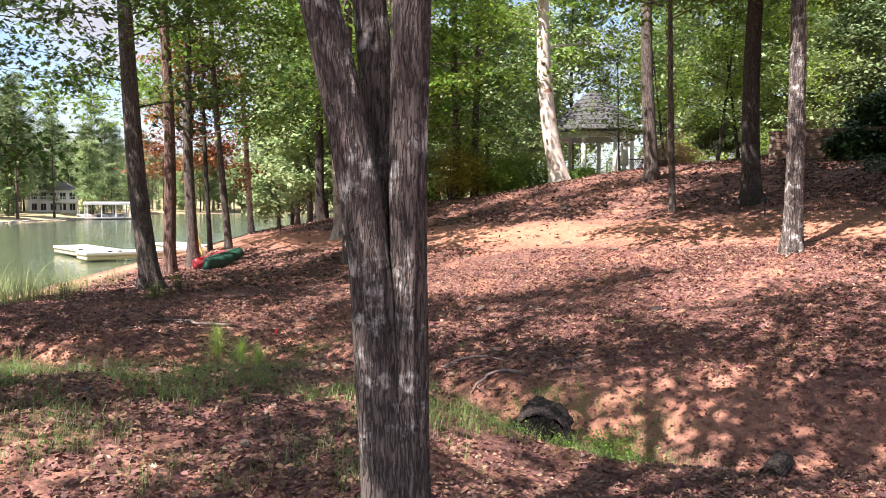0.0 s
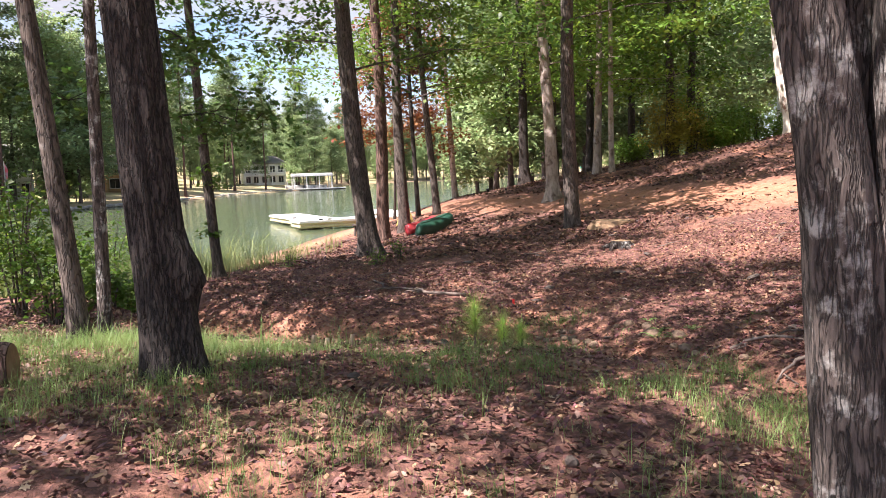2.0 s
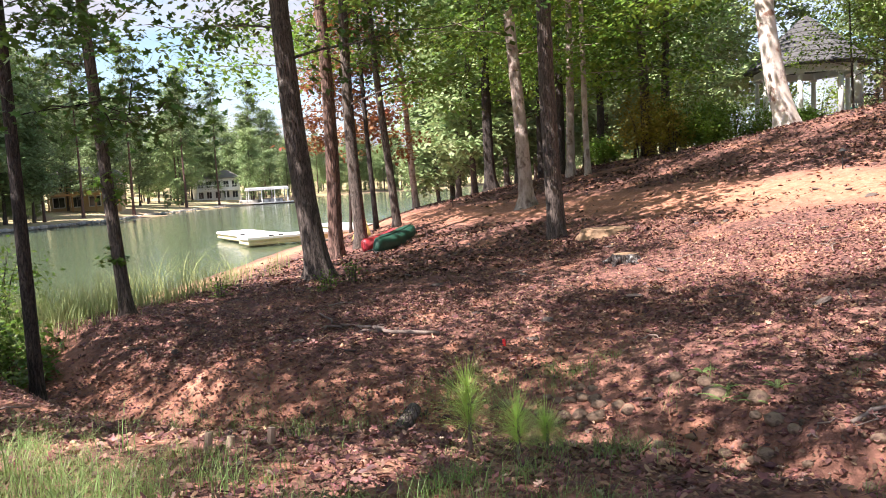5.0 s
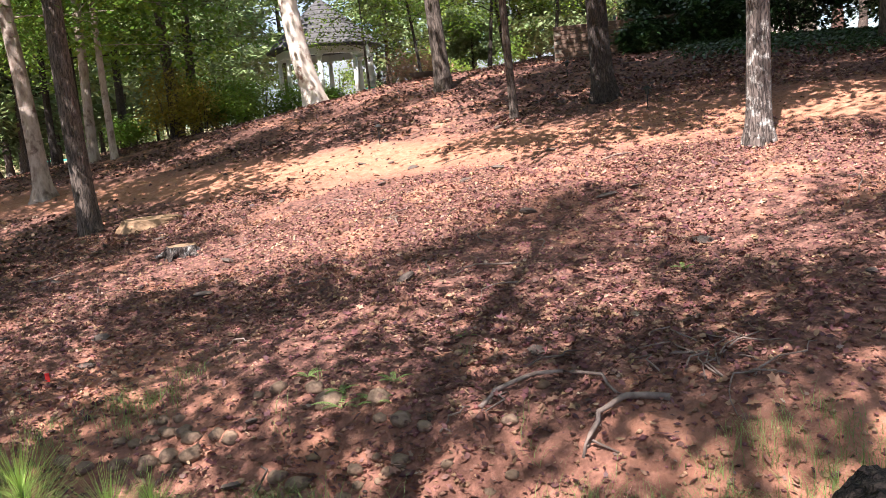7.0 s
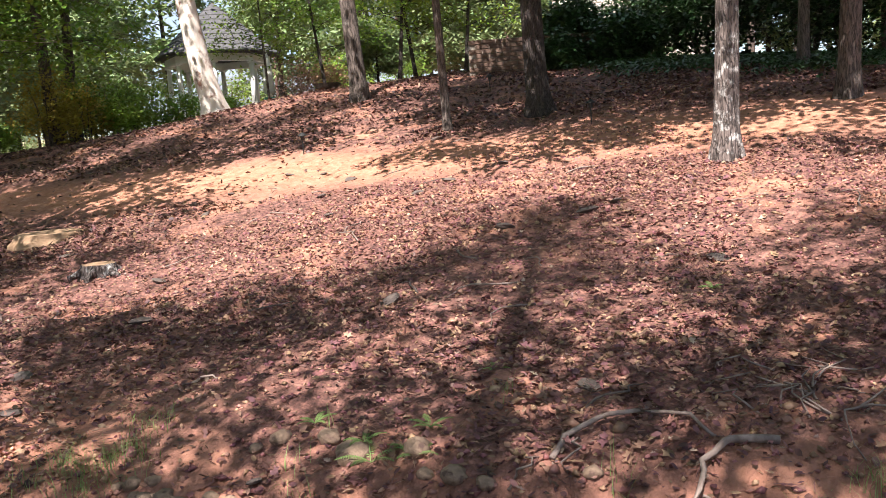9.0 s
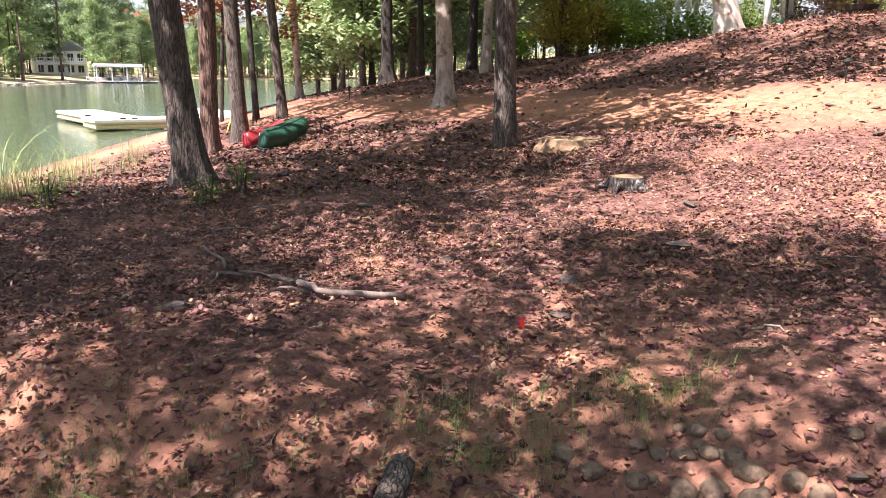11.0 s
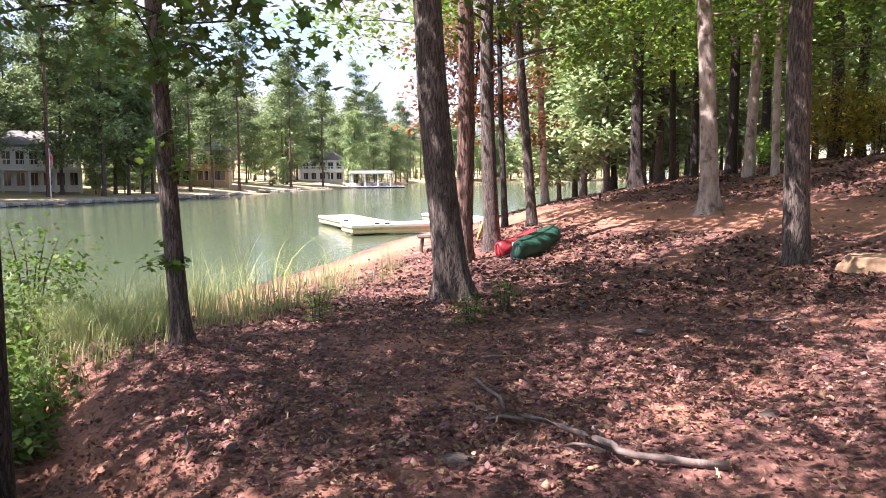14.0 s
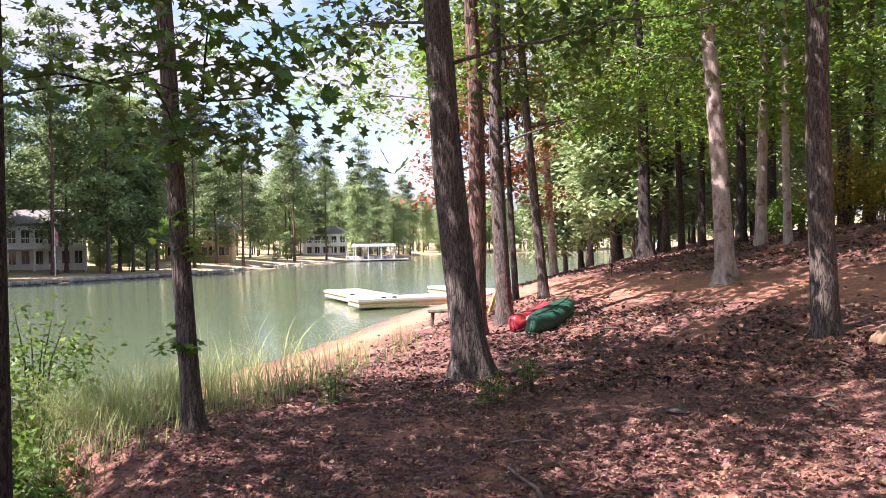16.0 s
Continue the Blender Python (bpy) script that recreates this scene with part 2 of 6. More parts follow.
def ground_material():
    mat = bpy.data.materials.new("forest_floor")
    mat.use_nodes = True
    n, l = mat.node_tree.nodes, mat.node_tree.links
    bsdf = n["Principled BSDF"]
    bsdf.inputs["Roughness"].default_value = 0.95
    geo = n.new("ShaderNodeNewGeometry")

    def noise_ramp(scale, stops, detail=6.0):
        nz, rp = n.new("ShaderNodeTexNoise"), n.new("ShaderNodeValToRGB")
        nz.inputs["Scale"].default_value, nz.inputs["Detail"].default_value, nz.inputs["Roughness"].default_value = scale, detail, 0.65
        l.new(geo.outputs["Position"], nz.inputs["Vector"])
        l.new(nz.outputs["Fac"], rp.inputs["Fac"])
        els = rp.color_ramp.elements
        while len(els) < len(stops):
            els.new(0.5)
        for e, (p, c) in zip(els, stops):
            e.position, e.color = p, (*c, 1) if len(c) == 3 else c
        return rp.outputs["Color"]

    def mixed(fac, a, b):
        mx = n.new("ShaderNodeMix")
        mx.data_type = "RGBA"
        l.new(fac, mx.inputs["Factor"])
        l.new(a, mx.inputs["A"])
        l.new(b, mx.inputs["B"])
        return mx.outputs["Result"]

    def layer(name):
        at = n.new("ShaderNodeAttribute")
        at.attribute_name = name
        return at.outputs["Fac"]

    mulch = noise_ramp(16, [(0.3, (0.045, 0.021, 0.017)), (0.5, (0.135, 0.06, 0.047)), (0.68, (0.33, 0.155, 0.118))], 9)
    clay = noise_ramp(5, [(0.3, (0.3, 0.135, 0.085)), (0.55, (0.45, 0.205, 0.13)), (0.75, (0.53, 0.285, 0.19))], 9)
    straw = noise_ramp(7, [(0.3, (0.24, 0.1, 0.055)), (0.5, (0.37, 0.165, 0.1)), (0.7, (0.47, 0.24, 0.16))], 9)
    sand = noise_ramp(3, [(0.3, (0.27, 0.14, 0.08)), (0.7, (0.43, 0.27, 0.165))], 8)
    lawn = noise_ramp(0.35, [(0.35, (0.27, 0.27, 0.11)), (0.5, (0.38, 0.32, 0.17)), (0.65, (0.4, 0.28, 0.18))], 6)
    bare = noise_ramp(0.9, [(0.52, (0, 0, 0)), (0.66, (0.85, 0.85, 0.85))], 5)
    col = mixed(bare, mulch, clay)
    col = mixed(layer("clay"), col, clay)
    col = mixed(layer("straw"), col, straw)
    col = mixed(layer("sand"), col, sand)
    col = mixed(layer("lawn"), col, lawn)
    l.new(col, bsdf.inputs["Base Color"])
    bz, bp = n.new("ShaderNodeTexNoise"), n.new("ShaderNodeBump")
    bz.inputs["Scale"].default_value, bz.inputs["Detail"].default_value = 22.0, 8.0
    bp.inputs["Strength"].default_value, bp.inputs["Distance"].default_value = 0.8, 0.04
    l.new(geo.outputs["Position"], bz.inputs["Vector"])
    l.new(bz.outputs["Fac"], bp.inputs["Height"])
    l.new(bp.outputs["Normal"], bsdf.inputs["Normal"])
    return mat


def water_material():
    mat = bpy.data.materials.new("lake_water")
    mat.use_nodes = True
    n, l = mat.node_tree.nodes, mat.node_tree.links
    bsdf = n["Principled BSDF"]
    # Base colour raised to stand in for brighter reflected sky and haze.
    bsdf.inputs["Base Color"].default_value = (0.085, 0.115, 0.068, 1)
    bsdf.inputs["Roughness"].default_value, bsdf.inputs["IOR"].default_value = 0.1, 1.33
    geo, mp = n.new("ShaderNodeNewGeometry"), n.new("ShaderNodeMapping")
    mp.inputs["Rotation"].default_value = (0, 0, 0.5)
    mp.inputs["Scale"].default_value = (1.0, 0.35, 1.0)
    l.new(geo.outputs["Position"], mp.inputs["Vector"])
    a, b, add = n.new("ShaderNodeTexNoise"), n.new("ShaderNodeTexNoise"), n.new("ShaderNodeMath")
    a.inputs["Scale"].default_value, a.inputs["Detail"].default_value = 5.5, 4.0
    b.inputs["Scale"].default_value, b.inputs["Detail"].default_value = 0.5, 2.0
    add.operation = "MULTIPLY"
    bp = n.new("ShaderNodeBump")
    bp.inputs["Strength"].default_value, bp.inputs["Distance"].default_value = 0.6, 0.06
    for k in (a, b):
        l.new(mp.outputs["Vector"], k.inputs["Vector"])
    l.new(a.outputs["Fac"], add.inputs[0])
    l.new(b.outputs["Fac"], add.inputs[1])
    l.new(add.outputs[0], bp.inputs["Height"])
    l.new(bp.outputs["Normal"], bsdf.inputs["Normal"])
    return mat


# ---- mesh helpers ----
class Shape:
    """Gathers vertices and faces of one mesh."""

    def __init__(self):
        self.v, self.f = [], []

    def add(self, verts, faces):
        k = len(self.v)
        self.v += [tuple(p) for p in verts]
        self.f += [tuple(i + k for i in f) for f in faces]
        return self

    def box(self, c, size, rz=0.0, chamfer=0.0):
        bm = bmesh.new()
        bmesh.ops.create_cube(bm, size=1)
        bmesh.ops.scale(bm, vec=size, verts=bm.verts)
        if chamfer:
            bmesh.ops.bevel(bm, geom=bm.edges[:], offset=chamfer, segments=1, affect="EDGES")
        m = Matrix.Translation(c) @ Matrix.Rotation(rz, 4, "Z")
        bm.verts.index_update()
        self.add([m @ p.co for p in bm.verts], [[p.index for p in f.verts] for f in bm.faces])
        bm.free()
        return self

    def tube(self, pts, radii, seg=6, caps=True):
        """A tapered tube through pts."""
        rings, k = [], len(self.v)
        pts = [Vector(p) for p in pts]
        for i, p in enumerate(pts):
            d = (pts[min(i + 1, len(pts) - 1)] - pts[max(i - 1, 0)]).normalized()
            a = d.orthogonal().normalized() if abs(d.z) < 0.9 else d.cross(Vector((0, 1, 0))).normalized()
            b = d.cross(a)
            for j in range(seg):
                w = 2 * math.pi * j / seg
                self.v.append(tuple(p + (a * math.cos(w) + b * math.sin(w)) * radii[i]))
        for i in range(len(pts) - 1):
            for j in range(seg):
                q = (j + 1) % seg
                self.f.append((k + i * seg + j, k + i * seg + q, k + (i + 1) * seg + q, k + (i + 1) * seg + j))
        if caps:
            self.f.append(tuple(k + j for j in range(seg))[::-1])
            self.f.append(tuple(k + (len(pts) - 1) * seg + j for j in range(seg)))
        return self

    def mesh(self, name, mat, smooth=False):
        me = bpy.data.meshes.new(name)
        me.from_pydata(self.v, [], self.f)
        me.materials.append(mat)
        if smooth:
            me.polygons.foreach_set("use_smooth", [True] * len(me.polygons))
        me.update()
        return me


def part(name, shape, mat, parent, label="", smooth=False, at=(0, 0, 0)):
    """Links a Shape, or ready mesh data, as one mesh object under a thing or a part."""
    me = shape.mesh(name, mat, smooth) if isinstance(shape, Shape) else shape
    ob = new(name, me)
    ob.location = at
    ob.parent = parent
    if label:
        ob["label"] = label
    return ob


def thing(name, at, label, category, group="", rz=0.0):
    ob = new(name)
    ob.empty_display_size = 0.1
    ob.matrix_basis = pose(*at, 0, 0, rz)
    return tagged(ob, label, category, group)


def quick_mesh(name, verts, polys, size, mat):
    """A mesh of many polygons of one size, from arrays."""
    me = bpy.data.meshes.new(name)
    me.vertices.add(len(verts))
    me.vertices.foreach_set("co", np.ascontiguousarray(verts, dtype=np.float32).ravel())
    me.loops.add(polys.size)
    me.loops.foreach_set("vertex_index", polys.astype(np.int32).ravel())
    me.polygons.add(len(polys))
    me.polygons.foreach_set("loop_start", np.arange(0, polys.size, size, dtype=np.int32))
    me.materials.append(mat)
    me.update(calc_edges=True)
    return me


# ---- the lie of the land ----
WATER = -1.14


def sstep(a, b, v):
    k = np.clip((v - a) / (b - a), 0, 1)
    return k * k * (3 - 2 * k)


def smax(a, b, k):
    return k * np.logaddexp(a / k, b / k)


def gully_y(x):
    """Centre line of the wash that runs west to the lake."""
    return 10.75 - 1.0 * smax(0, (x + 2.2) * 1.12, 0.5) + 0.72 * smax(0, -x - 5.6, 0.4) + 0.62 * smax(0, (x - 0.9) * 1.3, 0.4)


def shore_x(y):
    """Near shoreline."""
    return -13.4 - 1.3 * np.exp(-(((y - 42) / 9) ** 2)) + 0.055 * np.maximum(0, y - 58) - 0.35 * np.maximum(0, 20 - y)


def far_shore(x, y):
    """Metres beyond the far shoreline, seen from the near bank."""
    dx, dy = x + 4.0, y - 8.0
    az = np.degrees(np.arctan2(-dx, dy))
    return np.hypot(dx, dy) - np.interp(az, [-20, 3, 8, 18, 23, 26, 32, 37, 46, 70, 110], [420, 385, 314, 287, 172, 153, 107, 95, 81, 66, 60])


def ground_z(x, y):
    x, y = np.asarray(x, float), np.asarray(y, float)
    s = (y - gully_y(x)) * 0.8
    w = sstep(-1.3, 1.1, s)
    bank = 0.29 - 0.15 * np.clip(y - 6.9, 0, 3) + 0.02 * np.maximum(0, -x - 4) + 0.12 * np.exp(-((x + 4.2) ** 2 + (y - 5.6) ** 2) / 1.5)
    cap = 34 - 5 * sstep(-1, 5, x)
    bank = bank - 0.4 * sstep(-0.9, 0.5, x) * sstep(2.5, 5.5, y)
    ye = cap - smax(0, cap - y, 1.5)
    p = -1.18 + 0.175 * (13 - smax(0, 13 - x, 1.0)) + 0.095 * ye + 0.42 * np.exp(-((x - 5.6) ** 2 + (y - 28.5) ** 2) / 22) - 0.05 * sstep(-1, 5, x) * np.clip(y - 33, 0, 14)
    hill = smax(-0.2 + 0.012 * np.clip(y - 20, 0, 60), p, 0.2)
    z = bank * (1 - w) + hill * w
    z = z - 0.5 * sstep(8, 2.2, x) * np.exp(-((s / 0.7) ** 2)) * (1 + 0.4 * sstep(-4, -9, x)) - 0.14 * np.exp(-((x + 2.4) ** 2 + (y - 12) ** 2) / 1.6)
    z = z - 0.16 * np.exp(-((x + 7.5) ** 2 + (y - 25) ** 2) / 14)
    e = x - shore_x(y)
    k = sstep(-2.5, 6.5, e)
    z = z * k + (WATER - 0.06 - 0.6 * (1 - sstep(-6, 0.5, e))) * (1 - k)
    fs = far_shore(x, y)
    far = WATER - 0.6 + 1.0 * sstep(-4, 2, fs) + 1.25 * sstep(2, 45, fs) + 18.0 * sstep(60, 260, fs)
    return np.where(fs > -4, np.maximum(far, np.where(x < shore_x(y), -9, z)), z)


def gz(x, y):
    return float(ground_z(x, y))


def rough_z(x, y):
    """Ground with its small lumps, as the mesh has them."""
    r = 0.03 * np.sin(x * 2.1 + 1.3 * np.sin(y * 1.7)) * np.sin(y * 2.6 + np.sin(x * 1.9)) + 0.016 * np.sin(x * 6.3 + 2 * np.sin(y * 4.1)) * np.sin(y * 7.1 + 1.5 * np.sin(x * 5.2))
    return ground_z(x, y) + r


def ground():
    def axis(fine0, fine1, step, lo, hi):
        mid = np.arange(fine0, fine1, step)
        up, down, d = [fine1], [fine0], step
        while up[-1] < hi:
            d *= 1.13
            up.append(up[-1] + d)
        d = step
        while down[-1] > lo:
            d *= 1.13
            down.append(down[-1] - d)
        return np.array(down[:0:-1] + list(mid) + up)

    xs, ys = axis(-11, 10, 0.1, -900, 900), axis(2.5, 24, 0.1, -700, 1500)
    gx, gy = np.meshgrid(xs, ys)
    near = np.exp(-(((gx + 1) / 22) ** 4) - ((gy - 12) / 26) ** 4)
    rz = (rough_z(gx, gy) - ground_z(gx, gy)) * near
    rng = np.random.default_rng(4)
    jit = rng.normal(0, 0.011, gx.shape) * near
    z = ground_z(gx, gy) + rz + jit
    nx, ny = len(xs), len(ys)
    i = np.arange(nx * ny).reshape(ny, nx)
    quads = np.stack([i[:-1, :-1], i[:-1, 1:], i[1:, 1:], i[1:, :-1]], -1).reshape(-1, 4)
    me = quick_mesh("ground", np.stack([gx, gy, z], -1).reshape(-1, 3), quads, 4, ground_material())
    me.polygons.foreach_set("use_smooth", np.ones(len(quads), bool))
    e = gx - shore_x(gy)
    wob = 0.5 * np.sin(gx * 1.3 + gy * 0.4) + 0.35 * np.sin(gy * 1.9 - gx)
    # the pine-straw path over the slope
    path_y = (gy - (21.0 - np.where(gx > 1, 1.05, 1.25) * (gx - 1))) / 1.45
    straw = np.clip(1.5 - np.abs(path_y + wob * 0.3) / 1.25, 0, 1) * (gx > -12) * (e > 1)
    s = (gy - gully_y(gx)) * 0.8
    clay = np.clip(1.1 - np.abs(s - 0.55 + 0.25 * wob) / 0.55, 0, 1) * np.where(gx < -3.2, 0.7, 0.3) + 0.5 * np.exp(-((gx - 1.7) ** 2 / 1.6 + (gy - 8.1) ** 2 / 0.5)) + 0.7 * np.exp(-((gx + 2.4) ** 2 + (gy - 12.3) ** 2) / 0.8)
    sand = np.clip(1.1 - np.abs(e - 1.0 + 0.4 * wob) / 1.25, 0, 1)
    fs = far_shore(gx, gy)
    lawn = np.clip(fs / 3, 0, 1)
    for key, val in (("straw", straw * 0.95), ("clay", np.clip(clay, 0, 1)), ("sand", sand * 0.9), ("lawn", lawn)):
        at = me.attributes.new(key, "FLOAT", "POINT")
        at.data.foreach_set("value", np.clip(val, 0, 1).astype(np.float32).ravel())
    return tagged(new("ground", me), "sloping red-clay ground under brown leaf litter", "ground", kind="structure")


ground()
water = Shape().add([(-900, -700, WATER), (60, -700, WATER), (60, 1400, WATER), (-900, 1400, WATER)], [(0, 1, 2, 3)])
tagged(new("water", water.mesh("water", water_material())), "calm grey-green lake water with small ripples", "lake", kind="structure")


# ---- trees ----
def leaf_cloud(centers, per, spread, size, rng, lobed=False, flat=0.42):
    """Leaves scattered round many centres: arrays of vertices and polygons."""
    n = len(centers) * per
    c = np.repeat(np.asarray(centers, float), per, 0)
    off = rng.normal(0, 1, (n, 3)) * spread * np.array([1, 1, flat])
    pos = c + off
    s = size * rng.uniform(0.6, 1.25, n)
    az = rng.uniform(0, 2 * np.pi, n)
    droop = rng.normal(-0.35, 0.35, n)
    u = np.stack([np.cos(az) * np.cos(droop), np.sin(az) * np.cos(droop), np.sin(droop)], -1)
    side = np.stack([-np.sin(az), np.cos(az), rng.normal(0, 0.45, n)], -1)
    side /= np.linalg.norm(side, axis=1)[:, None]
    if lobed:
        outline = np.array([(0, 0), (0.25, 0.12), (0.3, 0.42), (0.5, 0.16), (0.72, 0.36), (0.78, 0.1), (1.05, 0.0), (0.78, -0.1), (0.72, -0.36), (0.5, -0.16), (0.3, -0.42), (0.25, -0.12)])
    else:
        outline = np.array([(0, 0), (0.45, 0.33), (1.0, 0.0), (0.45, -0.33)])
    k = len(outline)
    up = np.cross(u, side)
    v = pos[:, None] + s[:, None, None] * (outline[None, :, :1] * u[:, None] + outline[None, :, 1:] * side[:, None] + 0.16 * np.abs(outline[None, :, 1:]) * up[:, None])
    return v.reshape(-1, 3), np.arange(n * k).reshape(n, k), k


def bole(rng, height, r0, r1, lean, curve=0.0, bend=0.15, flare=1.5, seg=20, rings=26, ridges=0.05, knots=(), roots=5):
    """A trunk: rings with root flare, bark ridges and slow bends. lean: where its axis is at 1 m steps of height (dx, dy per metre)."""
    sh = Shape()
    ph, ph2 = rng.uniform(0, 6.28, 2)
    axis = []
    for i in range(rings):
        q = (i / (rings - 1)) ** 1.35
        h = q * height - 0.25 * (i == 0)
        wob = bend * r0 * 2
        d = max(0.0, h - 1.2)
        c = Vector((lean[0] * h + curve * d * d / (d + 2) + wob * math.sin(h * 0.55 + ph), lean[1] * h + wob * math.sin(h * 0.47 + ph2), h))
        if i == 0:
            c.x, c.y = 0, 0
        hh = max(h, 0)
        r = r0 + (r1 - r0) * hh / height + r0 * (flare - 1) * math.exp(-hh / (0.9 * r0 + 0.05))
        axis.append((c, r))
        for j in range(seg):
            w = 2 * math.pi * j / seg
            k = 1 + ridges * (noise.noise(Vector((math.cos(w) * 2.6 + ph, math.sin(w) * 2.6, hh * 0.5))) + 0.6 * noise.noise(Vector((math.cos(w) * 7, math.sin(w) * 7 + ph, hh * 1.4))))
            k += (flare - 1) * 0.3 * math.exp(-hh / (1.2 * r0)) * math.cos(roots * w + ph)
            p = Vector((math.cos(w), math.sin(w), 0)) * r * k
            for kw, kh, kr, ks in knots:
                d = math.hypot((w - kw + math.pi) % (2 * math.pi) - math.pi, 0) * r
                p *= 1 + kr / r * math.exp(-(d * d + (hh - kh) ** 2) / ks ** 2)
            sh.v.append(tuple(c + p))
    for i in range(rings - 1):
        for j in range(seg):
            q = (j + 1) % seg
            sh.f.append((i * seg + j, i * seg + q, (i + 1) * seg + q, (i + 1) * seg + j))
    sh.f.append(tuple((rings - 1) * seg + j for j in range(seg)))
    return sh, axis


def limbs_and_crown(rng, axis, start, height, reach, count, per=34, leaf=0.15, lobed=False, spread=0.34, twig_seg=4, droop=0.0, density=1.0, azimuths=None, high=False, thick=1.0, inner=False):
    """Limbs out of the trunk above `start`, with leaf clusters along their outer parts."""
    limbs, centers = Shape(), []
    for i in range(count):
        h = start + (height - start) * (i + rng.uniform(0, 0.9)) / count
        k = min(range(len(axis)), key=lambda a: abs(axis[a][0].z - h))
        c, r = axis[k]
        c = Vector((c.x, c.y, h))
        az = rng.uniform(*azimuths) if azimuths is not None else i * 2.4 + rng.uniform(-0.6, 0.6)
        top = (h - start) / max(0.1, height - start)
        length = reach * (1.0 - 0.55 * top ** 2) * rng.uniform(0.6, 1.1)
        if high:
            length = reach * (0.42 + 2.0 * top * (1 - top)) * rng.uniform(0.7, 1.1)
        rise = rng.uniform(0.15, 0.5) + 0.5 * top - droop
        pts, rad = [], []
        for s in range(6):
            q = s / 5
            pts.append(c + Vector((math.cos(az + 0.25 * q * math.sin(i)), math.sin(az + 0.25 * q * math.sin(i)), rise * (1 - 0.55 * q))) * length * q + Vector((0, 0, rng.uniform(-0.1, 0.1) * q - droop * q * q)))
            rad.append(max(0.008, thick * min(r * 0.4, 0.018 + 0.011 * length) * (1 - 0.85 * q)))
        limbs.tube(pts, rad, twig_seg, caps=False)
        for s in range(1 if inner else 2, 6):
            for _ in range(max(1, round(density * (1 + s * 0.5)))):
                d = Vector(rng.normal(0, 1, 3)) * (0.22 + 0.13 * length) * Vector((1, 1, 0.6)).length * 0.6
                d.z *= 0.6
                e = pts[s] + d
                centers.append(e)
                if rng.random() < 0.5:
                    limbs.tube([pts[s], pts[s].lerp(e, 0.5) + Vector((0, 0, 0.05)), e], [0.012, 0.009, 0.004], 3, caps=False)
    v, f, k = leaf_cloud(centers, per, spread, leaf, rng, lobed)
    return limbs, (v, f, k)


def tree(name, at, label, seed, height=15.0, r0=0.22, lean=(0, 0), start=5.0, reach=3.2, count=16, barkmat=None, leafmat=None, group="lakeside trees", upper=None, tuft_at=(), **kw):
    """upper (start, reach, count, per): a second crown storey added out of view to cast shade; tuft_at: heights of leaf
    tufts on the bare trunk.
    """
    rng = np.random.default_rng(seed)
    trunk_kw = {k: kw.pop(k) for k in ("bend", "flare", "curve", "seg", "rings", "ridges", "knots", "roots") if k in kw}
    ob = thing(name, at, label, "tree", group)
    sh, axis = bole(rng, height, r0, r0 * 0.22, lean, **trunk_kw)
    part("trunk", sh, barkmat or M_OAKBARK, ob, smooth=True)
    if count:
        limbs, (v, f, k) = limbs_and_crown(rng, axis, start, height * 0.97, reach, count, **kw)
        tagged(part("branchwork", limbs, barkmat or M_OAKBARK, ob, smooth=True), kind="stuff")
        part("crown", quick_mesh("crown", v, f, k, leafmat or M_LEAF), None, ob)
    if upper:
        limbs, (v, f, k) = limbs_and_crown(rng, axis, upper[0], height * 0.99, upper[1], upper[2], per=upper[3], leaf=0.19, high=True, density=0.4, spread=0.42)
        tagged(part("upper_branchwork", limbs, barkmat or M_OAKBARK, ob, smooth=True), kind="stuff")
        part("upper_crown", quick_mesh("upper_crown", v, f, k, leafmat or M_LEAF), None, ob)
    for h in tuft_at:
        c, r = min(axis, key=lambda a: abs(a[0].z - h))
        cs = [c + Vector((rng.normal(0, 0.09) + r * rng.choice((-1, 1)), rng.normal(0, 0.09) - r * 0.5, rng.normal(0, 0.09))) for _ in range(7)]
        v, f, k = leaf_cloud(cs, 9, 0.07, 0.12, rng, True)
        tagged(part("leaf_tuft", quick_mesh("leaf_tuft", v, f, k, M_LEAF), None, ob), kind="stuff")
    return ob


def on(x, y, sink=0.05):
    return (x, y, gz(x, y) - sink)


# trees along the near bank, at the wash
OAK = dict(height=17, start=6.0, reach=4.0, count=20, per=52, leaf=0.17, thick=0.55)
tree("oak_tree", on(-4.34, 6.05), "dark ridged oak trunk with a round burl, rooted in grass", 11, height=18, r0=0.186, lean=(-0.086, 0.02), start=3.0, reach=2.8, count=13, leafmat=M_LEAFSHADED, barkmat=M_DARKBARK, lobed=True, droop=0.12, thick=0.6,
     seg=96, rings=90, ridges=0.2, flare=1.35, bend=0.1, knots=((0.1, 0.74, 0.12, 0.105), (-0.3, 0.92, 0.04, 0.08), (0.4, 0.6, 0.03, 0.07)), leaf=0.16, per=38)
tree("slender_tree", on(-6.5, 7.95), "slender grey-brown trunk leaning over the grass", 12, height=14, r0=0.1, lean=(-0.1, 0.0), start=4.4, reach=2.6, high=True, count=11, leafmat=M_LEAFSHADED, barkmat=M_OAKBARK, seg=28, rings=40, leaf=0.16, per=22)
tree("slender_tree", on(-6.75, 8.75), "thin upright pale trunk beside another tree", 13, height=12, r0=0.075, lean=(-0.01, 0.02), start=4.6, reach=2.2, count=10, barkmat=M_GREYBARK, seg=24, rings=34, leaf=0.16, per=26)
